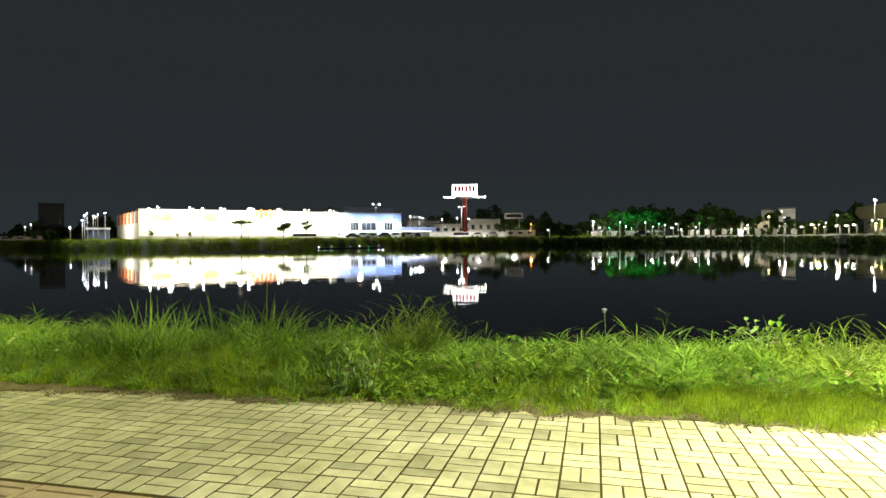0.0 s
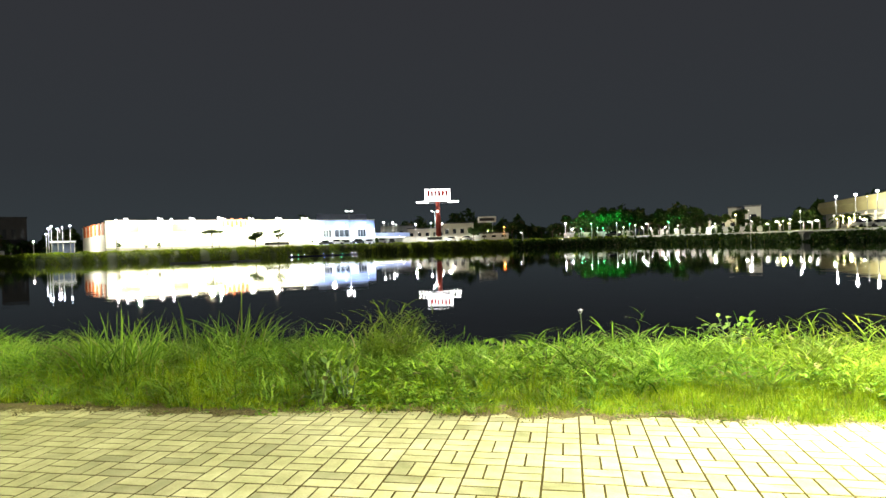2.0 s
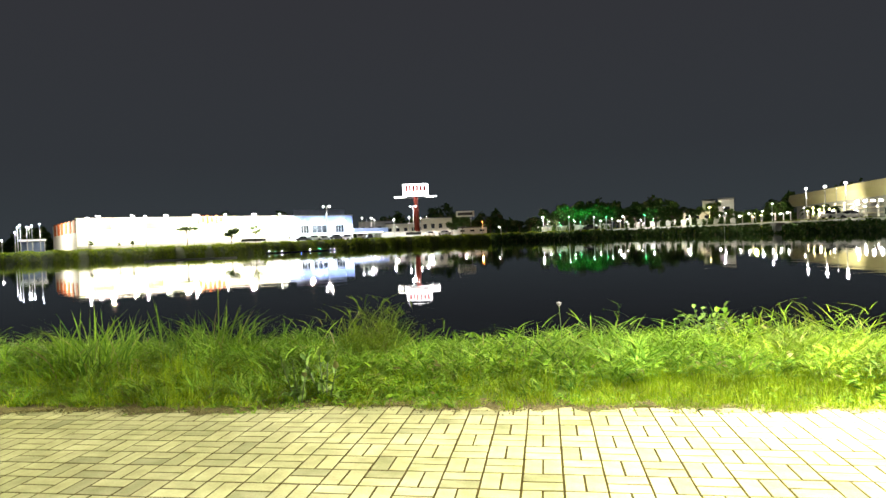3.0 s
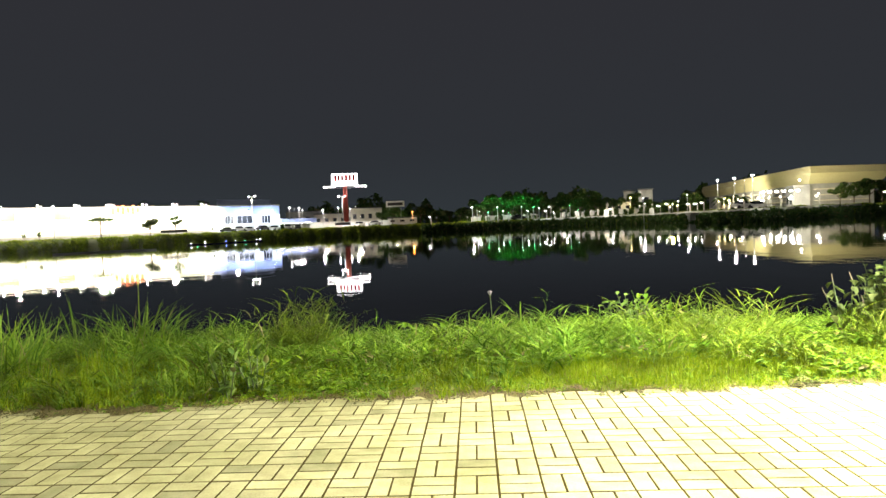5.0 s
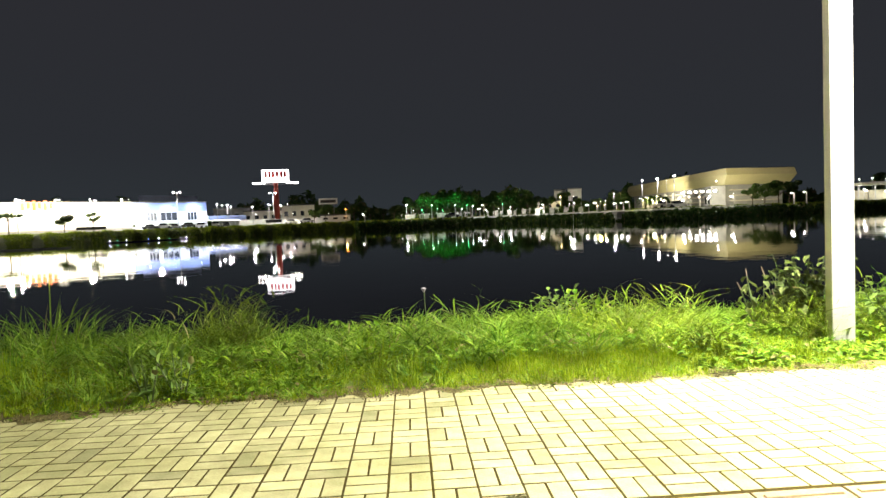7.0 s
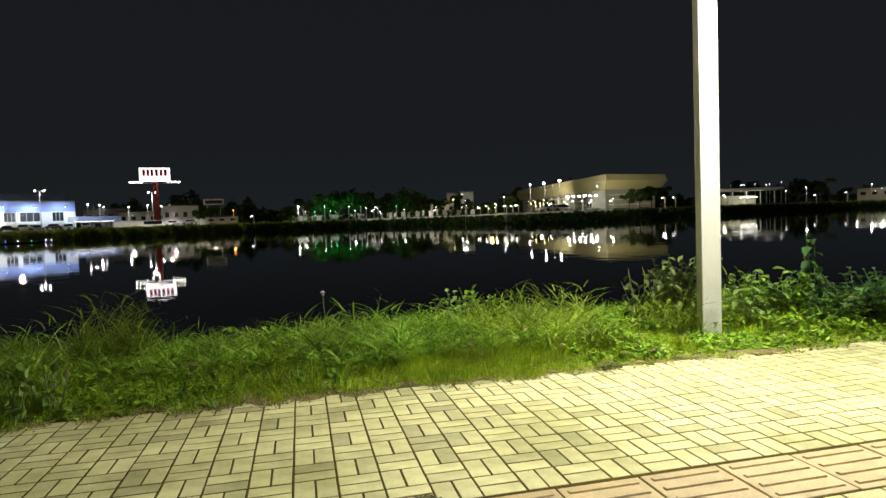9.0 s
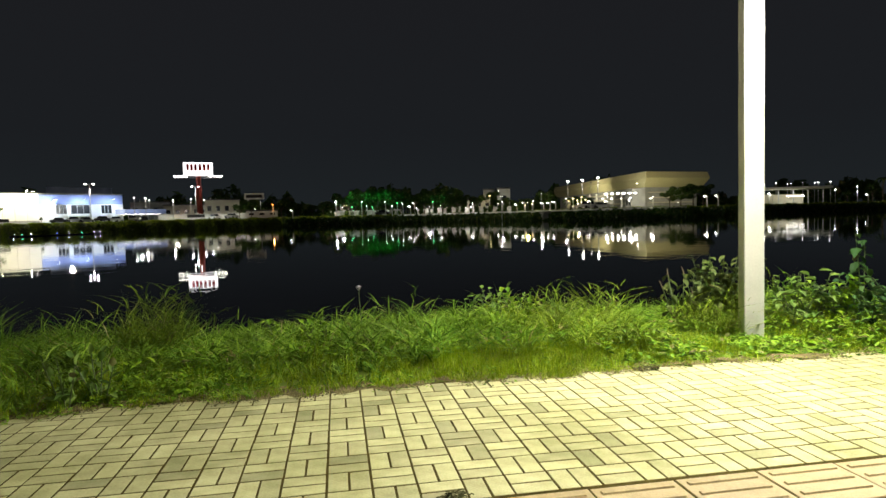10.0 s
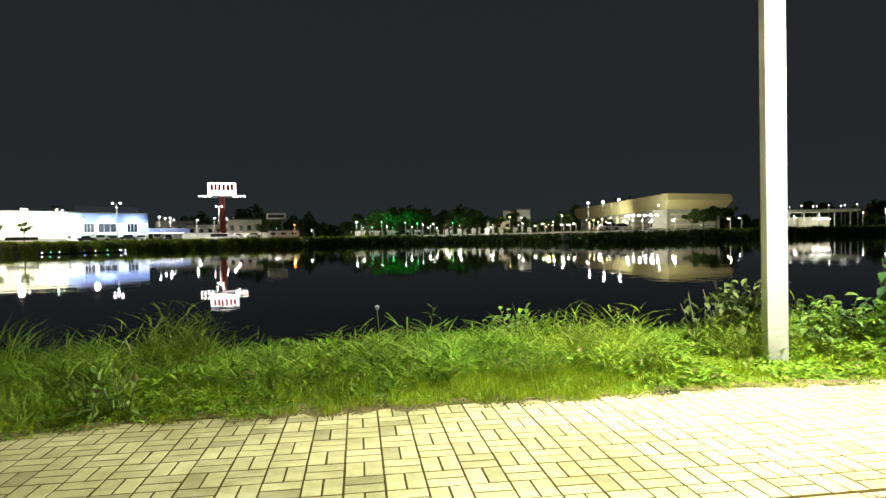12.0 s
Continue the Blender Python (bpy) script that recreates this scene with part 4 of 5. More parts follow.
def hoarding(a0, a1, dist, z0, z1, label, face=None):
    p, q = polar(a0, dist), polar(a1, dist)
    d = q - p
    g = far_ground((a0 + a1) / 2, dist)
    rot = Matrix.Rotation(math.atan2(d.y, d.x), 4, "Z")
    ob = thing("hoarding", pose(0, 0, 0), label, "hoarding")
    a, b = EYE + z0 * 0.001 * dist, EYE + z1 * 0.001 * dist
    bm = bmesh.new()
    box(bm, (p + q) / 2 + Vector((0, 0, (a + b) / 2)), (d.length, 0.12, b - a), rot, 0.02)
    board = part("board", bm, face or M_BLACK, ob)
    if face:
        bm = bmesh.new()
        box(bm, (p + q) / 2 - polar((a0 + a1) / 2, 0.09) + Vector((0, 0, (a + b) / 2)), (d.length * 0.82, 0.05, (b - a) * 0.5), rot, 0.01)
        part("poster", bm, M_BLACK, board, "dark poster field")
    for t in (0.2, 0.8):
        bm = bmesh.new()
        c = p + d * t
        tube(bm, (c.x, c.y, g - 0.2), (c.x, c.y, a + 0.05), 0.06)
        part("leg", bm, M_GALV, ob)


hoarding(-13.78, -11.66, 140, 6.4, 10.5, "low dark board on two legs before the shop")
hoarding(5.75, 7.45, 192, 32.5, 42.0, "dim pale billboard on two tall legs above the street trees", M_WALLWHITE)
hoarding(0.99, 2.4, 165, 6.6, 11.1, "low dark board on two legs by the car park")


def car(az, dist, turn, mat, label):
    g = far_ground(az, dist)
    c = polar(az, dist)
    ob = thing("car", Matrix.Translation((c.x, c.y, g)) @ Matrix.Rotation(turn, 4, "Z"), label, "car", "parked cars")
    bm = bmesh.new()
    box(bm, (0, 0, 0.62), (4.1, 1.7, 0.6), None, 0.16)
    body = part("body", bm, mat, ob, smooth=True)
    bm = bmesh.new()
    vs = box(bm, (-0.1, 0, 1.15), (2.3, 1.5, 0.6), None, 0.12)
    for v in vs:
        if v.co.z > 1.2:
            v.co.x *= 0.72
    part("cabin", bm, M_GLASSD, body, smooth=True)
    for x in (-1.3, 1.3):
        for y in (-0.8, 0.8):
            bm = bmesh.new()
            tube(bm, (x, y - 0.1, 0.32), (x, y + 0.1, 0.32), 0.32, 0.32, 14)
            part("wheel", bm, M_TYRE, ob)


for i, (az, d) in enumerate(((-8.4, 185), (-7.4, 186), (-6.6, 188), (-5.4, 186), (-4.4, 188), (-3.2, 190), (-2.4, 191), (3.2, 192), (4.6, 190), (18.0, 168), (38.0, 132), (36.9, 130))):
    car(az, d, 0.3 * i, (M_CAR, M_WALLWHITE, M_GREY)[i % 3], ("dark parked car", "white parked car", "grey parked car")[i % 3] + " on the far shore")


def fountain():
    ob = thing("floating_fountain", pose(0, 0, 0), "floating fountain pipe with small green and white lamps on the lake", "fountain")
    p, q = polar(-11.7, 112, WATER), polar(-5.5, 118, WATER)
    bm = bmesh.new()
    tube(bm, p + Vector((0, 0, 0.06)), q + Vector((0, 0, 0.06)), 0.10, 0.10, 8)
    part("pipe", bm, M_BLACK, ob)
    for az, m in ((-11.48, M_LED), (-10.93, M_LEDGREEN), (-10.36, M_LED), (-8.68, M_LEDBLUE), (-7.91, M_LED), (-7.0, M_LEDGREEN), (-6.04, M_LED), (-5.66, M_LED)):
        c = p + (q - p) * ((az + 11.7) / 6.2)
        bm = bmesh.new()
        tube(bm, c, c + Vector((0, 0, 0.28)), 0.09, 0.07, 8)
        n = part("nozzle", bm, M_DARKMETAL, ob)
        bm = bmesh.new()
        ball(bm, c + Vector((0, 0, 0.36)), 0.05, 1)
        part("lamp_head", bm, m, n, "small bright lamp")


fountain()


def floating_boom():
    """A pale hose that floats on the lake in long shallow curves."""
    ob = thing("floating_boom", pose(0, 0, 0), "pale floating hose lying on the dark lake", "hose")
    bm = bmesh.new()
    pts = [polar(-21.6 + 7.4 * t, 87 + 1.5 * math.sin(5 * t), WATER + 0.05) for t in [k / 14 for k in range(15)]]
    for a, b in zip(pts, pts[1:]):
        tube(bm, a, b, 0.10, 0.10, 8)
    part("hose", bm, M_WALLWHITE, ob)


floating_boom()


def far_woods():
    """Dark woods behind the shore, leaf masses with an uneven top."""
    rs = np.random.RandomState(4)
    n = 26000
    az = rs.uniform(-62, 86, n)
    d = rs.uniform(290, 330, n)
    top = 11 + 3.5 * np.sin(az * 0.37) + 2.5 * np.sin(az * 1.3 + 2) + 1.5 * np.sin(az * 4.1) - 4.0 * (az > 47) - 5.0 * (az < -26)
    z = 2.0 + rs.uniform(0, 1, n) ** 0.8 * np.clip(top - 2, 2, 20)
    p = np.stack([d * np.sin(np.radians(az)), d * np.cos(np.radians(az)), z], 1)
    a, b = rs.normal(size=(n, 3)) * 0.9, rs.normal(size=(n, 3)) * 0.6
    co = np.stack([p - a, p + b, p + a, p - b], 1).reshape(-1, 3)
    q = np.arange(n)[:, None] * 4
    me = tri_mesh("woods", co, np.concatenate([q + [0, 1, 2], q + [0, 2, 3]]), M_LEAF)
    tagged(new("woods", me), "dark distant woods behind the lit shore", "woods", kind="stuff")


far_woods()


def bank_grass():
    """Rough grass on the far banks."""
    rs = np.random.RandomState(12)
    n = 90000
    az = np.where(rs.uniform(0, 1, n) < 0.6, rs.uniform(-36, 12, n), rs.uniform(12, 66, n))
    d = shore(az) + rs.uniform(0.3, 26, n)
    z = far_z(az, d)
    h = rs.uniform(0.06, 0.2, n) * (1 + 0.8 * (np.sin(az * 2.3) * np.sin(az * 5.9 + d * 0.3) > 0.35))
    p = np.stack([d * np.sin(np.radians(az)), d * np.cos(np.radians(az)), z - 0.05], 1)
    t = rs.uniform(0, np.pi, n)
    s = np.stack([np.cos(t), np.sin(t), np.zeros(n)], 1) * rs.uniform(0.08, 0.22, n)[:, None]
    tip = p + rs.normal(size=(n, 3)) * [0.2, 0.2, 0] + np.stack([0 * h, 0 * h, h], 1)
    co = np.stack([p - s, p + s, tip], 1).reshape(-1, 3)
    me = tri_mesh("bank_grass", co, np.arange(n)[:, None] * 3 + [0, 1, 2], M_RUSH)
    tagged(new("bank_grass", me), "rough unmown grass on the far lake bank", "grass", kind="stuff")


bank_grass()


def bank_shade_shrubs():
    """Dark low shrubs and reeds, added so the far bank looks unlit, and along the park wall, thick in places and open
    in others.
    """
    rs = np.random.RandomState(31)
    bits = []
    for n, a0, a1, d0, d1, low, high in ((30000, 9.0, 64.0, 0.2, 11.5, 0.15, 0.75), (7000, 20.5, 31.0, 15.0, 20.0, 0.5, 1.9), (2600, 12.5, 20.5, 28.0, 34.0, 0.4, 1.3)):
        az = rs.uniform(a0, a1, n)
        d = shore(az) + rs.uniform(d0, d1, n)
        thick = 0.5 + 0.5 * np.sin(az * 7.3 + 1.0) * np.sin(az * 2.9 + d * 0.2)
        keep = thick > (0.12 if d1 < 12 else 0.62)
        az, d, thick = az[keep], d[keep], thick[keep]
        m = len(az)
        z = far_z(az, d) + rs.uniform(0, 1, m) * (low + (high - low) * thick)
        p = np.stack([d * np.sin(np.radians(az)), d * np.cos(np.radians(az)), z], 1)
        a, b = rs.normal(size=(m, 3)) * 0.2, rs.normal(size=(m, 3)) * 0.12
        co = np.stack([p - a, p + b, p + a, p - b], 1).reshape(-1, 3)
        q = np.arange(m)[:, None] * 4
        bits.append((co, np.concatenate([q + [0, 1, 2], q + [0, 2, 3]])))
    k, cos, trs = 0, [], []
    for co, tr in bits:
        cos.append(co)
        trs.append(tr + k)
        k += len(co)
    tagged(new("bank_shade_shrubs", tri_mesh("bank_shade_shrubs", np.concatenate(cos), np.concatenate(trs), M_LEAF)), "dark shrubs and reeds standing in for shade, far lake bank", "shrubs", kind="stuff")


bank_shade_shrubs()


def shelter():
    """A small flat-roofed shelter on posts in the car park."""
    az, d = -29.35, 163
    g = far_ground(az, d)
    c = polar(az, d)
    ob = thing("car_park_shelter", Matrix.Translation((c.x, c.y, g)) @ Matrix.Rotation(radians(-az), 4, "Z"), "small pale flat-roofed shelter on posts in the car park", "shelter")
    bm = bmesh.new()
    box(bm, (0, 0, 2.55), (5.0, 3.2, 0.4), None, 0.05)
    part("roof", bm, M_WHITE, ob)
    for x in (-2.2, 0, 2.2):
        for y in (-1.3, 1.3):
            bm = bmesh.new()
            tube(bm, (x, y, -0.2), (x, y, 2.4), 0.07, 0.07, 8)
            part("post", bm, M_GALV, ob)
    bm = bmesh.new()
    box(bm, (0, 1.45, 1.1), (4.6, 0.1, 2.3), None, 0.02)
    part("rear_panel", bm, M_GREYBLUE, ob, "dark blue-grey rear panel")


shelter()
# fill light added to brighten the blue canopy, no lamp known there
added_pole_light("canopy_fill", "POINT", polar(-2.6, 197, 8.0), (0, 0, 0), 1500, (0.85, 0.92, 1.0), 0.1)
for k in range(4):
    a = 8 + 20 * k
    lamp("yard_light", "AREA", s_at(a, 1.2, S_TOP + 0.7), s_at(a, 50, -6), 6000, (1.0, 0.93, 0.62), 0.9, 0.35, spread=120)
sd_ = (STORE_D - STORE_A).normalized()
# made-up flood lamp, so that the shop's side wall is not dark
added_pole_light("side_fill", "AREA", STORE_A + sd_ * 16 - Vector((sd_.y, -sd_.x, 0)) * 9 + Vector((0, 0, 9)), STORE_A + sd_ * 16 + Vector((0, 0, 6)), 2200, (1.0, 0.9, 0.7), 1.0, 1.0)

# ================= the near bank =================
def build_street_lamp():
    """Rectangular post with an arm over the path and a flat luminaire."""
    sl = thing("street_lamp", Matrix.Translation(uv(POST_U, POST_V)) @ ROT_UV, "pale rectangular steel lamp post with a flat lit head", "street lamp", "path lamps")
    bm = bmesh.new()
    box(bm, (0, 0, (LAMP_Z + 0.35) / 2 - 0.15), (0.201, 0.090, LAMP_Z + 0.65), None, 0.006)
    part("post", bm, M_POST, sl)
    reach = POST_V - LAMP_V
    bm = bmesh.new()
    box(bm, (0, -reach / 2, LAMP_Z + 0.13), (0.07, reach + 0.1, 0.07), None, 0.008)
    part("arm", bm, M_POST, sl)
    bm = bmesh.new()
    box(bm, (0, -reach, LAMP_Z + 0.06), (0.32, 0.66, 0.07), None, 0.02)
    head = part("luminaire", bm, M_DARKMETAL, sl)
    bm = bmesh.new()
    box(bm, (0, -reach, LAMP_Z + 0.018), (0.26, 0.56, 0.012), None, 0.002)
    part("lens", bm, M_LED, head, "glaring white lens")
    return sl


first = build_street_lamp()
copy_thing(first, Matrix.Translation(uv(POST_U - SPACING, POST_V)) @ ROT_UV)
for k, u in enumerate((POST_U, POST_U - SPACING)):
    lamp("path_light", "AREA", uv(u, LAMP_V, LAMP_Z - 0.01), uv(u - 1.4 + 1.4 * k, LAMP_V - 1.0, 0), LAMP_POWER[k], ((1.0, 1.0, 0.95), (0.97, 1.0, 0.60))[k], 0.26, 0.56, spread=140)

# ---- grass and weeds ----
rs = np.random.RandomState(7)


def blades(u, v, h, w, lean_dir, bend, seg, z=None, tilt=0.0):
    """Curved tapering blades as arrays of corners and triangles."""
    n = len(u)
    z0 = np.where(v < 4.6, np.maximum(verge_z(u, v), 0.0), verge_z(u, v)) - 0.01 if z is None else z
    x, y = u * CU + v * SU, -u * SU + v * CU
    dx, dy = np.cos(lean_dir), np.sin(lean_dir)
    tw = rs.uniform(0, np.pi, n)
    sx, sy = np.cos(tw), np.sin(tw)
    rows = []
    for i in range(seg + 1):
        t = i / seg
        off = h * (bend * t * t + tilt * t)
        zz = z0 + h * t * (1 - 0.45 * np.clip(bend, 0, 1.6) * t)
        ww = w * (1 - t) ** 0.6 * (0.55 + 0.9 * t if t < 0.5 else 1.0)
        cx, cy = x + dx * off, y + dy * off
        if i < seg:
            rows.append(np.stack([cx - sx * ww / 2, cy - sy * ww / 2, zz], 1))
            rows.append(np.stack([cx + sx * ww / 2, cy + sy * ww / 2, zz], 1))
        else:
            rows.append(np.stack([cx, cy, zz], 1))
    k = len(rows)
    co = np.stack(rows, 1).reshape(-1, 3)
    b = np.arange(n)[:, None] * k
    tris = []
    for i in range(seg - 1):
        a = 2 * i
        tris += [b + [a, a + 1, a + 3], b + [a, a + 3, a + 2]]
    a = 2 * (seg - 1)
    tris.append(b + [a, a + 1, a + 2])
    return co, np.concatenate(tris)


def leaves(p, size, up, az):
    """Pointed oval leaves folded along the middle: six triangles each."""
    n = len(p)
    d = np.stack([np.cos(az) * np.cos(up), np.sin(az) * np.cos(up), np.sin(up)], 1)
    s = np.stack([-np.sin(az), np.cos(az), np.zeros(n)], 1)
    nrm = np.cross(d, s)
    L, W = size[:, None], size[:, None] * 0.36
    f = 0.12 * size[:, None]
    P = [p, p + d * L * .3 + s * W * .9 - nrm * -f, p + d * L * .3 - s * W * .9 - nrm * -f, p + d * L * .38 + nrm * f * -.3,
         p + d * L * .72 + s * W * .6 - nrm * -f, p + d * L * .72 - s * W * .6 - nrm * -f, p + d * L - nrm * f * 1.2]
    co = np.stack(P, 1).reshape(-1, 3)
    b = np.arange(n)[:, None] * 7
    tris = np.concatenate([b + t for t in ([0, 1, 3], [0, 3, 2], [1, 4, 3], [3, 5, 2], [3, 4, 6], [3, 6, 5])])
    return co, tris


def join(bits):
    co, tr, k = [], [], 0
    for c, t in bits:
        co.append(c)
        tr.append(t + k)
        k += len(c)
    return np.concatenate(co), np.concatenate(tr)


def wob(u, v):
    return np.sin(u * 1.7 + 0.6) * 0.5 + np.sin(u * 4.3 + v * 2.0) * 0.3 + np.sin(u * 9.1 + v * 5) * 0.2


def edge_v(u):
    """The ragged edge where the turf creeps over the paving."""
    left = np.clip((-1.2 - u) / 3.0, 0, 1)
    return 4.25 - 0.24 * left + 0.05 * np.sin(u * 3.1) + 0.04 * np.sin(u * 11.3 + 1) + 0.03 * np.sin(u * 23.0)


def short_tufts(n, per, u0, u1, reach, tall, wide, power=1.35, droop=0.0):
    """Many small tufts: the blades of one share its lean and its height."""
    cu, cv = rs.uniform(u0, u1, n), 4.18 + reach * rs.uniform(0, 1, n) ** power
    keep = cv > edge_v(cu) + rs.exponential(0.02, n)
    cu, cv = cu[keep], cv[keep]
    n = len(cu)
    grow = np.clip((cv - edge_v(cu)) / 0.6, 0.14, 1)
    h = tall * (0.28 + 0.72 * grow) * (1 + 0.42 * wob(cu, cv)) * rs.uniform(0.6, 1.3, n)
    h *= 1 - 0.5 * np.exp(-((cu - 0.53 * cv) / 0.3) ** 2) * (cv > 5.2)
    h *= 1 - 0.72 * np.exp(-((cu - POST_U) / 0.55) ** 2) * (cv < 5.05)
    lean, bend = rs.uniform(0, 6.28, n), rs.uniform(0.1, 0.8, n) + droop
    spread = 0.018 + 0.05 * rs.uniform(0, 1, n)
    a = rs.uniform(0, 6.28, (n, per))
    r = spread[:, None] * np.sqrt(rs.uniform(0, 1, (n, per)))
    u, v = (cu[:, None] + r * np.cos(a)).ravel(), (cv[:, None] + r * np.sin(a)).ravel()
    hh = (h[:, None] * rs.uniform(0.5, 1.15, (n, per))).ravel()
    ll = (lean[:, None] + rs.normal(0, 0.9, (n, per))).ravel()
    bb = np.clip((bend[:, None] + rs.normal(0, 0.3, (n, per))).ravel(), 0.05, 1.7)
    return blades(u, v, np.maximum(hh, 0.02), rs.uniform(0.7, 1.3, n * per) * wide, ll, bb, 3)


def lawn():
    co, tr = join([short_tufts(8600, 15, -11, 11, 2.3, 0.19, 0.0075), short_tufts(2600, 12, 0.2, 3.2, 1.0, 0.13, 0.0065, 1.0),
                   short_tufts(2400, 12, 3.9, 11, 1.5, 0.17, 0.010, 1.0, 0.3)])
    tagged(new("lawn", tri_mesh("lawn", co, tr, M_LAWN)), "short bright green grass along the paving", "grass", kind="stuff")


def rough_turf():
    """Coarser, darker grass that hides the lawn away from the lamp."""
    co, tr = join([short_tufts(2500, 15, -11, -0.6, 1.9, 0.29, 0.0135, 0.9, 0.6), short_tufts(300, 12, -0.6, 0.4, 1.9, 0.26, 0.013, 0.5, 0.6)])
    tagged(new("rough_turf", tri_mesh("rough_turf", co, tr, M_TALL)), "coarse dark green uncut grass on the verge", "grass", kind="stuff")


rough_turf()
lawn()


def clump(u0, v0, radius, h0, n, w=0.012, bend=(0.15, 0.9), out=0.8):
    a, r = rs.uniform(0, 6.28, n), radius * np.sqrt(rs.uniform(0, 1, n))
    u, v = u0 + r * np.cos(a), v0 + r * np.sin(a)
    lean = np.where(rs.uniform(0, 1, n) < out, a - TURN, rs.uniform(0, 6.28, n))
    h = h0 * rs.uniform(0.45, 1.0, n) * (1 - 0.3 * r / radius)
    return blades(u, v, h, rs.uniform(0.6, 1.3, n) * w, lean, rs.uniform(*bend, n), 5)


def stalks(u0, v0, radius, h0, n, w=0.014):
    """Leafy grass stalks: thin leaning stems with narrow arching blades along them."""
    bits = []
    per = 7
    a, r = rs.uniform(0, 6.28, n), radius * np.sqrt(rs.uniform(0, 1, n))
    fu, fv = u0 + r * np.cos(a), v0 + r * np.sin(a)
    h = h0 * (0.4 + 0.95 * rs.uniform(0, 1, n) ** 1.5)
    lean, slope = rs.uniform(0, 6.28, n), rs.uniform(0.05, 1.0, n)
    fz = verge_z(fu, fv)
    bits.append(blades(fu, fv, h, np.full(n, 0.006), lean, slope, 3, fz - 0.01))
    for k in range(per):
        t = (k + 1.2 + rs.uniform(-.3, .3, n)) / (per + 1.2)
        off = slope * h * t * t
        du, dv = np.cos(lean) * CU - np.sin(lean) * SU, np.cos(lean) * SU + np.sin(lean) * CU
        uu, vv = fu + du * off, fv + dv * off
        zz = fz + h * t * (1 - 0.45 * slope * t)
        L = rs.uniform(0.09, 0.27, n) * (1.1 - 0.4 * t)
        bits.append(blades(uu, vv, L, w * rs.uniform(0.7, 1.5, n), rs.uniform(0, 6.28, n), rs.uniform(0.2, 1.5, n), 4, zz, rs.uniform(0.1, 1.5, n)))
    return join(bits)


def tall_grass():
    bits = []
    for i in range(640):
        u, v = rs.uniform(-11, 12), rs.uniform(4.95, 6.9)
        if 2.3 < u < 9 and v < 5.7:
            continue
        gap = math.exp(-((u - 0.53 * v) / 0.42) ** 2)
        h = (0.18 - 0.04 * min(1, max(0, (-2.5 - u) / 2.0)) + 0.17 * wob(np.array(u), np.array(v)) + 0.08 * rs.normal()) * (1 - 0.85 * gap)
        bits.append(stalks(u, v, rs.uniform(0.12, 0.3), max(0.12, float(h)), int(rs.uniform(10, 23)), 0.0125))
    for i in range(45):
        u, v = rs.uniform(-10, 2.2), rs.uniform(5.3, 6.6)
        bits.append(stalks(u, v, 0.15, rs.uniform(0.26, 0.44), int(rs.uniform(2, 5)), 0.013))
    for i in range(120):
        u, v = rs.uniform(-11, 1.6), rs.uniform(4.75, 5.7)
        if math.sin(u * 2.3 + 0.4) + 0.6 * math.sin(u * 5.9) < -0.1:
            continue
        bits.append(stalks(u, v, rs.uniform(0.1, 0.22), rs.uniform(0.18, 0.34), int(rs.uniform(9, 20)), 0.017))
    for i in range(190):
        u, v = rs.uniform(-11, 12), rs.uniform(4.95, 7.0)
        if 2.0 < u < 9 and v < 5.6 and rs.uniform() < 0.75:
            continue
        gap = math.exp(-((u - 0.53 * v) / 0.42) ** 2)
        h = (0.22 - 0.05 * min(1, max(0, (-2.5 - u) / 2.0)) + 0.11 * wob(np.array(u), np.array(v)) + 0.05 * rs.normal()) * (0.7 + 0.3 * min(1, (v - 4.9) / 0.6)) * (1 - 0.85 * gap)
        bits.append(clump(u, v, rs.uniform(0.12, 0.3), max(0.12, float(h)), int(rs.uniform(30, 70)), 0.012, (0.2, 1.5), 0.3))
    co, tr = join(bits)
    tagged(new("tall_grass", tri_mesh("tall_grass", co, tr, M_TALL)), "knee-high tangled grass on the lake bank", "grass", kind="stuff")


tall_grass()


def dry_turf():
    """Dry runners and thatch that creep over the paving edge."""
    n = 16000
    u = rs.uniform(-11, 11, n)
    v = edge_v(u) + rs.normal(0, 0.045, n) + 0.015
    co, tr = blades(u, v, rs.uniform(0.012, 0.045, n), rs.uniform(0.003, 0.006, n), rs.uniform(0, 6.28, n), rs.uniform(0.8, 2.6, n), 2, np.full(n, 0.001))
    tagged(new("dry_turf", tri_mesh("dry_turf", co, tr, M_DRY)), "dry brownish grass runners along the paving edge", "grass", kind="stuff")


dry_turf()


def az_uv(az, dist):
    p = polar(az, dist)
    return p.x * CU - p.y * SU, p.x * SU + p.y * CU


def tuft(az, dist, h, radius, n, label, bend=(0.1, 0.75), w=0.014, leafy=False):
    """One clump of grass that stands out."""
    u, v = az_uv(az, dist)
    co, tr = stalks(u, v, radius, h * 0.78, max(5, int(n / 4.5)), w * 0.78) if leafy else clump(u, v, radius, h * 1.1, int(n * 1.1), w * 1.1, bend, 0.5)
    tagged(new("grass_tuft", tri_mesh("grass_tuft", co, tr, M_TIP if leafy else M_TALL)), label, "grass tuft", "tall grass tufts")


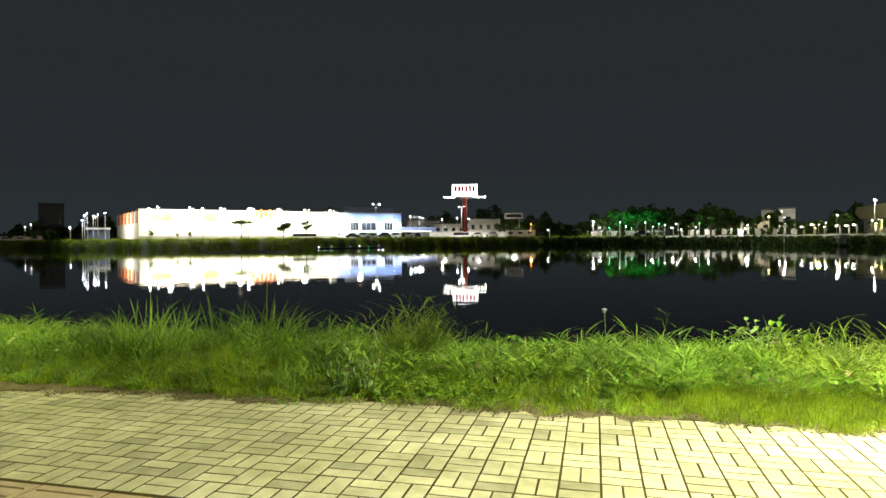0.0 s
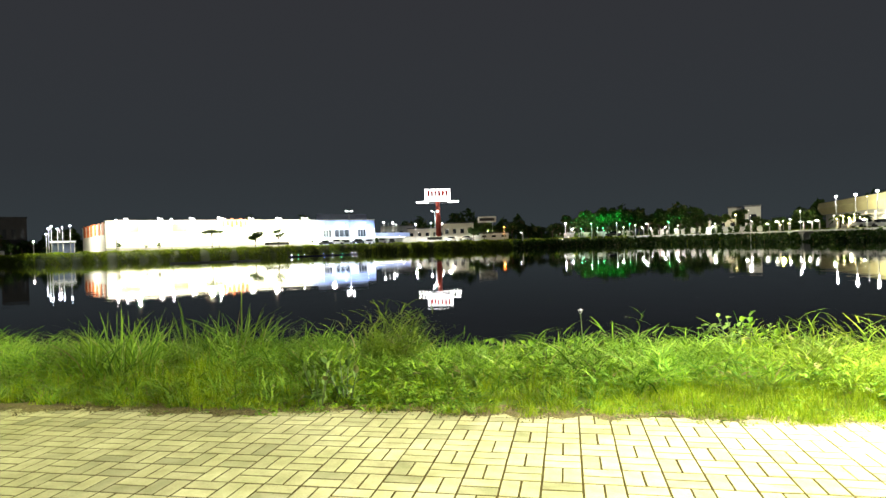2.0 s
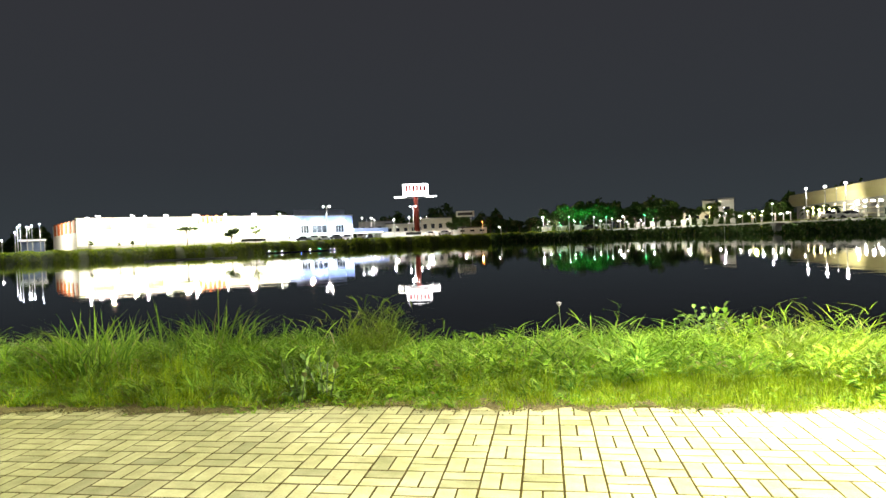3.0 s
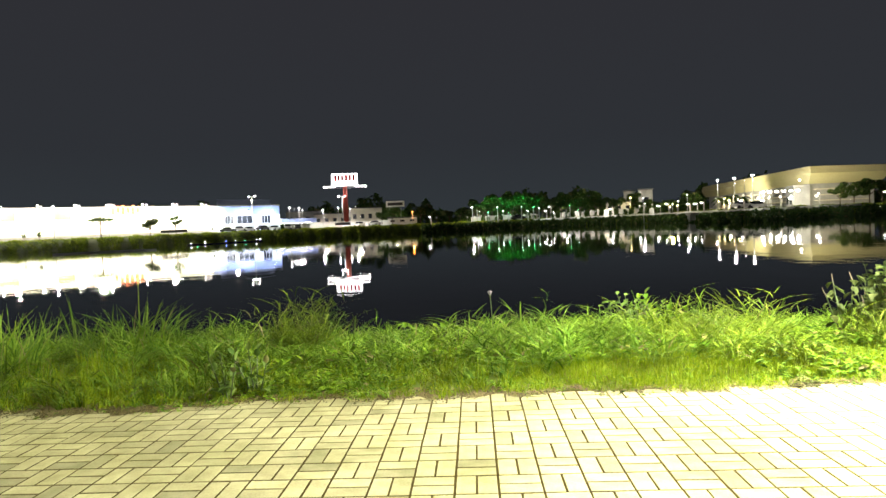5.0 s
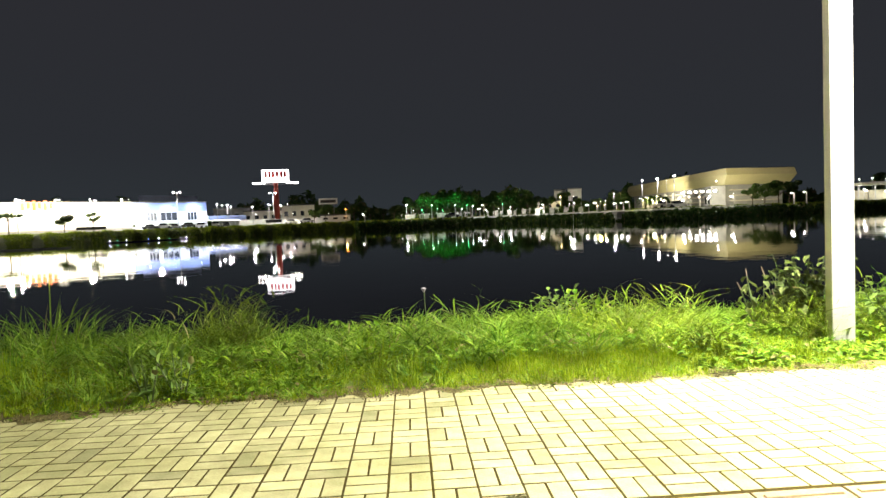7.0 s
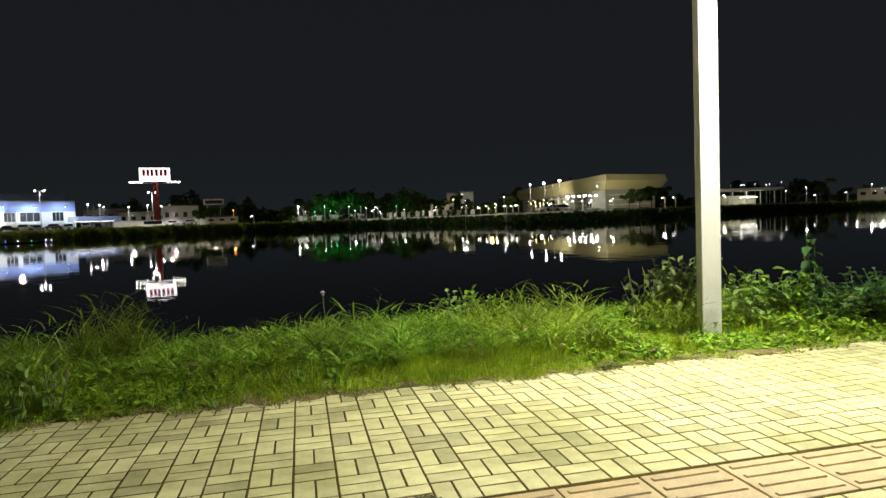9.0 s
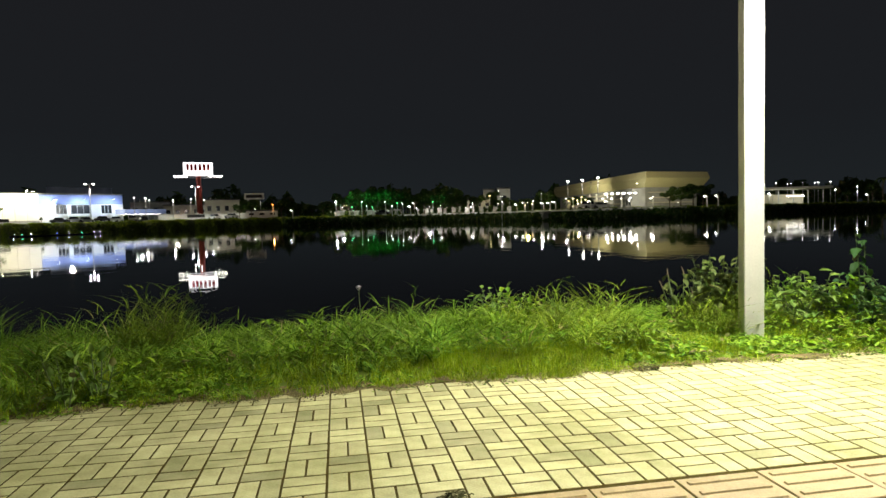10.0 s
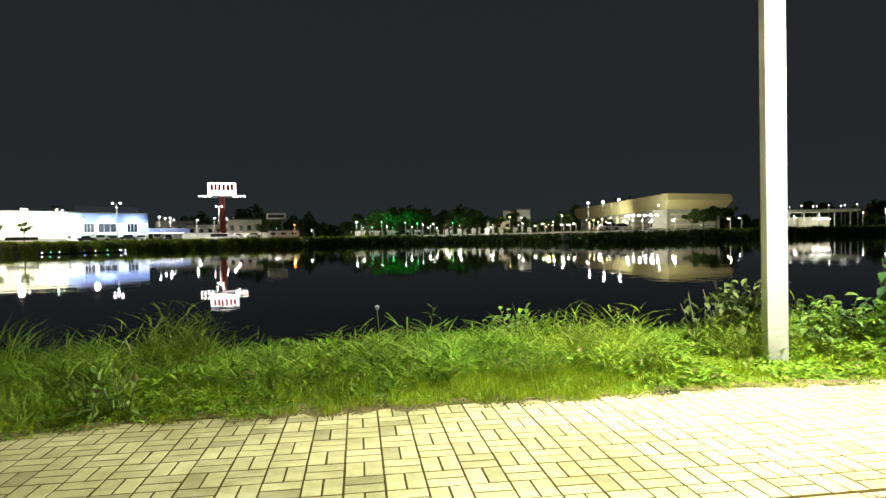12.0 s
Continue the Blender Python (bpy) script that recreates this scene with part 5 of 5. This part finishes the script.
tuft(-26.0, 6.4, 0.86, 0.30, 210, "tall spiky grass tuft with broad arching blades", (0.2, 1.0), w=0.018)
tuft(-23.6, 6.9, 0.76, 0.2, 50, "sparse tall grass tuft with long stems", (0.1, 0.5))
tuft(-20.3, 6.7, 0.84, 0.18, 34, "sparse tall grass tuft with long stems", (0.05, 0.4))
tuft(-16.2, 6.4, 0.84, 0.35, 150, "tall grass tuft with upright pale stems", (0.05, 0.8), 0.016)
tuft(-13.4, 6.4, 0.62, 0.25, 90, "tall grass tuft with arching blades")
tuft(-8.4, 6.4, 0.5, 0.2, 60, "sparse tall grass tuft with long stems")
tuft(-5.3, 6.3, 0.45, 0.2, 60, "sparse tall grass tuft with long stems")
tuft(-2.8, 6.0, 0.74, 0.27, 560, "dense rounded grass tuft with drooping tips", (0.3, 1.0), 0.012, True)
tuft(1.4, 6.1, 0.5, 0.2, 70, "grass tuft with arching blades")
tuft(5.0, 6.0, 0.42, 0.2, 80, "grass tuft with arching blades")
tuft(10.5, 6.0, 0.42, 0.2, 50, "sparse grass tuft with long stems")
tuft(14.3, 5.8, 0.40, 0.16, 40, "sparse grass tuft with long stems")
tuft(20.5, 5.9, 0.36, 0.2, 60, "grass tuft with arching blades")
tuft(26.4, 5.6, 0.34, 0.28, 170, "tangled tuft of arching grass", (0.5, 1.5), 0.012, True)
tuft(22.6, 5.6, 0.28, 0.28, 140, "tangled tuft of arching grass", (0.5, 1.5), 0.012, True)
tuft(29.2, 5.7, 0.52, 0.24, 200, "grass tuft among broad weeds", (0.3, 1.2), 0.013, True)
tuft(34.4, 5.4, 0.42, 0.30, 240, "low tangled clump of arching grass", (0.6, 1.7), 0.013, True)
tuft(38.6, 5.4, 0.28, 0.26, 200, "low tangled clump of arching grass", (0.6, 1.7), 0.013, True)
tuft(35.6, 5.8, 0.58, 0.40, 420, "dense tangled clump of long arching grass", (0.6, 1.7), 0.013, True)
tuft(37.6, 6.0, 0.46, 0.22, 160, "clump of long grass arching over the water", (0.6, 1.6), 0.013, True)
tuft(31.4, 5.6, 0.42, 0.28, 200, "clump of long arching grass", (0.5, 1.5), 0.013, True)
tuft(33.2, 5.7, 0.50, 0.28, 240, "clump of long arching grass", (0.5, 1.5), 0.013, True)
tuft(43.4, 5.6, 0.26, 0.20, 120, "tuft of fine arching grass", (0.6, 1.6), 0.007)
tuft(51.6, 7.0, 0.72, 0.12, 22, "spiky grass tuft with seed stems", (0.05, 0.6))
tuft(49.5, 6.6, 0.62, 0.3, 220, "arching grass behind the lamp post", (0.6, 1.5), 0.013, True)
tuft(-31.0, 7.0, 0.36, 0.3, 90, "grass tuft with arching blades")
tuft(-34.5, 7.2, 0.36, 0.3, 90, "grass tuft with arching blades")


def ground_cover():
    """Low broad-leaved weeds: a band round the lamp post and patches along the edge."""
    bits = []
    spots = [(rs.uniform(2.1, 11), rs.uniform(4.27, 5.7), 1.0) for _ in range(620)]
    spots += [(rs.uniform(0.9, 2.6), rs.uniform(4.9, 5.9), 0.9) for _ in range(60)]
    spots += [(rs.uniform(-11, 0.2), 4.10 + rs.exponential(0.14), rs.uniform(0.4, 0.72)) for _ in range(520)]
    spots += [(rs.uniform(1.9, 11), rs.uniform(4.18, 4.36), 0.75) for _ in range(260)]
    spots += [(rs.uniform(0.2, 2.6), 4.22 + rs.exponential(0.10), 0.55) for _ in range(60)]
    spots += [(rs.normal(-1.6, 0.45), rs.uniform(4.25, 4.75), 0.75) for _ in range(34)]
    spots += [(rs.uniform(-9, 1.8), rs.uniform(4.8, 6.2), 1.1) for _ in range(230)]
    for u, v, s in spots:
        if v < edge_v(np.array(u)) - 0.02:
            continue
        n = int(rs.uniform(18, 40))
        a = rs.uniform(0, 6.28, n)
        r = 0.13 * np.sqrt(rs.uniform(0, 1, n))
        low = np.clip((v - 4.2) / 0.5, 0.25, 1)
        uu, vv = u + r * np.cos(a), v + r * np.sin(a)
        z = verge_z(uu, vv) + rs.uniform(0.01, 0.20, n) * low * s * 0.75 * (0.22 if 2.8 < u < 4.1 and v < 5.05 else 1.0)
        p = np.stack([uu * CU + vv * SU, -uu * SU + vv * CU, z], 1)
        bits.append(leaves(p, rs.uniform(0.03, 0.075, n) * s, rs.uniform(-0.5, 0.7, n), rs.uniform(0, 6.28, n)))
    co, tr = join(bits)
    tagged(new("ground_cover", tri_mesh("ground_cover", co, tr, M_WEED)), "low broad-leaved creeping weeds", "weeds", kind="stuff")


ground_cover()


def weed(az, dist, h, stems, label, leaf=0.11, spread=0.16, seed=False, dense=28, mat=None, hang=0.0):
    """An upright weed: stems and broad leaves, perhaps with seed heads."""
    u, v = az_uv(az, dist)
    z = float(verge_z(np.array(u), np.array(v)))
    ob = thing("weed_plant", Matrix.Translation(uv(u, v, z)), label, "weed", "upright weeds")
    rnd = random.Random(int(az * 13 + dist * 7))
    bits = []
    stems = int(stems * 1.6)
    for k in range(stems):
        a = rnd.uniform(0, 6.28)
        foot = Vector((spread * rnd.uniform(0, .5) * math.cos(a), spread * rnd.uniform(0, .5) * math.sin(a), -0.03))
        hh = h * rnd.uniform(0.6, 1.0)
        tip = Vector((spread * math.cos(a) * 1.3, spread * math.sin(a) * 1.3, hh))
        bm = bmesh.new()
        tube(bm, foot, tip, 0.006, 0.003, 5)
        part("stem", bm, M_STEM, ob)
        n = max(6, int(hh * dense))
        t = np.linspace(0.25, 1.0, n)
        p = np.array(foot)[None] + (np.array(tip) - np.array(foot))[None] * t[:, None]
        bits.append(leaves(p, 0.95 * leaf * rs.uniform(0.5, 1.15, n) * (1.15 - 0.4 * t), np.minimum(rs.uniform(-0.3, 1.15, n) * (1 - hang) - rs.uniform(0.5, 1.3, n) * hang, 1.45), np.arange(n) * 2.4 + a))
        if seed:
            bm = bmesh.new()
            tube(bm, tip, tip + Vector((0.02 * math.cos(a), 0.02, 0.07)), 0.006, 0.002, 5)
            part("seed_head", bm, M_SEED, ob, "brownish seed spike")
    co, tr = join(bits)
    new("foliage", tri_mesh("foliage", co, tr, mat or M_WEED)).parent = ob
    return ob


weed(44.0, 6.3, 0.60, 5, "upright weed with drooping dull leaves and brown seed spikes", 0.12, 0.18, True, 18, M_DULL, 0.8)
weed(45.3, 6.4, 0.70, 6, "upright weed with drooping dull leaves beside the lamp post", 0.13, 0.26, False, 15, M_DULL, 0.7)
tuft(45.2, 6.1, 0.40, 0.22, 160, "fine arching grass among drooping weeds", (0.5, 1.5), 0.010, True)
tuft(47.2, 6.1, 0.5, 0.25, 200, "fine arching grass among drooping weeds", (0.5, 1.5), 0.010, True)
weed(46.6, 6.5, 0.80, 6, "tall weed with drooping dull leaves beside the lamp post", 0.14, 0.26, False, 15, M_DULL, 0.7)
weed(47.6, 6.4, 0.76, 7, "upright weed with broad drooping leaves beside the lamp post", 0.13, 0.26, False, 17, M_DULL, 0.5)
weed(48.2, 6.5, 0.70, 6, "upright weed with broad drooping leaves beside the lamp post", 0.14, 0.2, False, 17, M_PALE, 0.6)
weed(52.2, 6.6, 0.56, 6, "leafy yellow-green weed behind the lamp post", 0.13, 0.22, False, 22, M_PALE, 0.3)
weed(53.5, 6.7, 0.56, 5, "leafy yellow-green weed behind the lamp post", 0.15, 0.2, False, 18, M_PALE, 0.2)
weed(54.6, 6.9, 0.50, 6, "leafy weed on the bank", 0.13, 0.2, False, 20, None, 0.4)
weed(56.0, 6.9, 0.50, 6, "leafy weed on the bank", 0.11, 0.22)
# dark bush leaf colour here stands in for weak lamplight on this plant
weed(57.8, 7.2, 1.02, 2, "tall weed with large heart-shaped leaves over the water", 0.185, 0.10, False, 13, M_BUSH, 0.8)
weed(59.4, 7.0, 0.52, 8, "bushy dark leafy weed on the bank", 0.11, 0.32, False, 30, M_BUSH, 0.2)
weed(61.4, 7.1, 0.50, 8, "bushy dark leafy weed on the bank", 0.11, 0.32, False, 30, M_BUSH, 0.2)
weed(63.6, 7.2, 0.50, 8, "bushy dark leafy weed on the bank", 0.11, 0.32, False, 30, M_BUSH, 0.2)
weed(66.0, 7.4, 0.52, 8, "bushy dark leafy weed on the bank", 0.11, 0.32, False, 30, M_BUSH, 0.2)
weed(57.6, 6.8, 0.45, 8, "bushy dark leafy weed on the bank", 0.11, 0.32, False, 30, M_BUSH, 0.2)
weed(28.4, 5.8, 0.46, 5, "upright weed with pale broad leaves on the bank", 0.10, 0.18, False, 26, M_PALE)
weed(30.3, 5.8, 0.46, 5, "upright weed with pale broad leaves on the bank", 0.10, 0.18)
weed(26.6, 5.9, 0.40, 3, "upright weed with pale broad leaves on the bank", 0.10, 0.12, False, 26, M_PALE)
weed(-9.5, 4.75, 0.36, 3, "leafy weed with long pale leaves at the paving edge", 0.11, 0.12, False, 18, M_PALE, -0.4)
weed(-7.2, 4.75, 0.33, 3, "leafy weed with long pale leaves at the paving edge", 0.105, 0.12, False, 18, M_PALE, -0.4)
weed(7.8, 5.4, 0.3, 5, "low leafy weed in the grass", 0.10, 0.2)
weed(11.5, 5.4, 0.3, 5, "low leafy weed in the grass", 0.10, 0.2)


def flower():
    u, v = az_uv(14.75, 5.6)
    z = float(verge_z(np.array(u), np.array(v)))
    ob = thing("wild_flower", Matrix.Translation(uv(u, v, z)), "single pale flower head on a tall thin stem", "flower")
    top = EYE - 0.1160 * 5.6 - z
    bm = bmesh.new()
    tube(bm, (0.03, 0, -0.02), (0, 0, top), 0.004, 0.003, 6)
    part("stem", bm, M_STEM, ob)
    bm = bmesh.new()
    tube(bm, (0, 0, top - 0.012), (0, 0, top + 0.012), 0.006, 0.018, 10)
    ball(bm, (0, 0, top + 0.016), 0.016, 2)
    for k in range(10):
        a = k * 0.628
        tube(bm, (0, 0, top), (0.024 * math.cos(a), 0.024 * math.sin(a), top + 0.022), 0.005, 0.002, 5)
    part("flower_head", bm, M_FLOWER, ob)


flower()

# ---- paving ----
pavement = tagged(new("pavement"), "cream basket-weave concrete paving with a terracotta tactile strip", "pavement", kind="structure")
pavement.matrix_world = ROT_UV
MOD = 0.2
U0, V0 = -0.1715, 3.07          # a crossing of the paving grid


def paver_mesh(long_u, name, mat, seed):
    """One block, its top edge chamfered and a little uneven."""
    rnd = random.Random(seed)
    lx, ly = (0.2, 0.1) if long_u else (0.1, 0.2)
    g, c, h = 0.0057, 0.0012, 0.03
    bm = bmesh.new()
    def quad(x, y, z):
        return [bm.verts.new((sx * x, sy * y, z + rnd.uniform(-.0002, .0002))) for sx, sy in ((-1, -1), (1, -1), (1, 1), (-1, 1))]
    lo, mid, top = quad(lx / 2 - g, ly / 2 - g, -h), quad(lx / 2 - g, ly / 2 - g, -c), quad(lx / 2 - g - c, ly / 2 - g - c, 0)
    for a, b in ((lo, mid), (mid, top)):
        for i in range(4):
            bm.faces.new((a[i], a[(i + 1) % 4], b[(i + 1) % 4], b[i]))
    bm.faces.new(top)
    me = bpy.data.meshes.new(name)
    bm.to_mesh(me)
    bm.free()
    me.materials.append(mat)
    return me


PAVERS = {k: [paver_mesh(k, "paver", M_PAVER, i + 10 * k) for i in range(3)] for k in (True, False)}


def paving():
    rnd = random.Random(21)
    rest_co, rest_fc = [], []
    single = 0
    for iu in range(-62, 66):
        for iv in range(-21, 6):
            u, v = U0 + MOD * iu, V0 + MOD * iv
            if 2.0 < v + 0.1 < 2.47:
                continue
            if v < 2.0:
                v -= 0.022
            across = (iu + iv) % 2 == 1
            for k in (0, 1):
                cu, cv = (u + 0.1, v + 0.05 + 0.1 * k) if across else (u + 0.05 + 0.1 * k, v + 0.1)
                if cv > float(edge_v(np.array(cu))) + 0.03 + rnd.uniform(0, 0.06):
                    continue
                m = (Matrix.Translation((cu + rnd.gauss(0, .0008), cv + rnd.gauss(0, .0008), rnd.gauss(0, .0003)))
                     @ Euler((rnd.gauss(0, .002), rnd.gauss(0, .002), rnd.gauss(0, .006))).to_matrix().to_4x4())
                near = -1.0 < cu < 1.9 and 2.47 < cv < 3.9
                if near and single < 300:
                    ob = new("paver", PAVERS[across][rnd.randrange(3)])
                    ob.parent, ob.matrix_basis = pavement, m
                    single += 1
                else:
                    me = PAVERS[across][rnd.randrange(3)]
                    k0 = len(rest_co)
                    rest_co += [tuple(m @ x.co) for x in me.vertices]
                    rest_fc += [tuple(i + k0 for i in f.vertices) for f in me.polygons]
    me = bpy.data.meshes.new("pavers")
    me.from_pydata(rest_co, [], rest_fc)
    me.materials.append(M_PAVER_REST)
    tagged(new("pavers", me), kind="stuff").parent = pavement


def tactile():
    """Terracotta guidance tiles with four long raised ribs."""
    bm = bmesh.new()
    box(bm, (0, 0, -0.016), (0.390, 0.390, 0.034), None, 0.004)
    for k in range(4):
        y = -0.141 + 0.094 * k
        vs = box(bm, (0, y, 0.003), (0.335, 0.034, 0.010))
        for v in vs:
            if v.co.z > 0.004:
                v.co.x *= 0.965
                v.co.y = y + (v.co.y - y) * 0.6
    me = bpy.data.meshes.new("tactile_tile")
    bm.to_mesh(me)
    bm.free()
    me.materials.append(M_TACTILE)
    for i in range(-30, 33):
        ob = new("tactile_tile", me)
        ob.parent = pavement
        ob.matrix_basis = Matrix.Translation((1.545 + 0.4 * i, 2.252, 0.0015 * math.sin(i * 2.3)))


def bed():
    bm = bmesh.new()
    box(bm, (0, 1.45, -0.0316), (26, 5.7, 0.06))
    part("joint_bed", bm, M_JOINT, pavement)


bed()
tactile()
paving()


def soil_strip():
    """Washed-out soil that lies as a thin ragged film over the outer blocks."""
    u = np.arange(-11, 11, 0.02)
    m = len(u)
    right = np.clip((u - 0.8) / 0.8, 0, 1)
    ragged = 0.05 * np.sin(u * 2.3 + 1) + 0.03 * np.sin(u * 7.7) + 0.022 * np.sin(u * 17.1 + 2) + 0.012 * np.sin(u * 41.0)
    front = edge_v(u) - np.clip(0.006 + ragged, -0.05, 0.09) + 0.07 * right
    rows = []
    for t, z in ((0.0, 0.0006), (0.25, 0.004), (1.0, 0.010)):
        v = front + (edge_v(u) + 0.22 - 0.1 * right - front) * t
        rows.append(np.stack([u * CU + v * SU, -u * SU + v * CU, z + 0.0015 * np.sin(u * 53 + 9 * t)], 1))
    i = np.arange(m - 1)[:, None]
    tris = np.concatenate([i + [k, k + 1, k + m + 1] for k in (0, m)] + [i + [k, k + m + 1, k + m] for k in (0, m)])
    tagged(new("soil_strip", tri_mesh("soil_strip", np.concatenate(rows), tris, M_WASH)), "thin washed-out brown soil along the paving edge", "soil", kind="stuff")


soil_strip()


def crumbs():
    """Loose soil and turf scraps along the paving edge."""
    n = 2600
    u = rs.uniform(-11, 11, n)
    v = edge_v(u) - rs.exponential(0.035, n)
    s = rs.uniform(0.003, 0.012, n)
    p = np.stack([u * CU + v * SU, -u * SU + v * CU, 0.001 + s * 0.3], 1)
    d = np.array([[1, 0, 0], [-.5, .87, 0], [-.5, -.87, 0], [0, 0, .8]])
    co = (p[:, None] + d[None] * s[:, None, None] * rs.uniform(0.6, 1.4, (n, 4, 1))).reshape(-1, 3)
    b = np.arange(n)[:, None] * 4
    tr = np.concatenate([b + t for t in ([0, 1, 3], [1, 2, 3], [2, 0, 3])])
    tagged(new("soil_crumbs", tri_mesh("soil_crumbs", co, tr, M_SOIL)), "loose soil crumbs along the paving edge", "soil", kind="stuff")


crumbs()


def debris(u, v, n, r):
    """A small heap of leaf bits and soil on the paving."""
    a = rs.uniform(0, 6.28, n)
    d = r * np.sqrt(rs.uniform(0, 1, n))
    uu, vv = u + d * np.cos(a), v + 0.5 * d * np.sin(a)
    p = np.stack([uu * CU + vv * SU, -uu * SU + vv * CU, 0.004 + 0.02 * (1 - d / r)], 1)
    co, tr = leaves(p, rs.uniform(0.01, 0.03, n), rs.uniform(-.3, .5, n), rs.uniform(0, 6.28, n))
    tagged(new("leaf_heap", tri_mesh("leaf_heap", co, tr, M_SOIL)), "small heap of brown leaf bits on the paving", "leaf litter", kind="stuff")


debris(0.37, 2.50, 70, 0.07)
# this heap stands in for a small plant tuft at the edge
debris(2.15, 4.22, 120, 0.10)
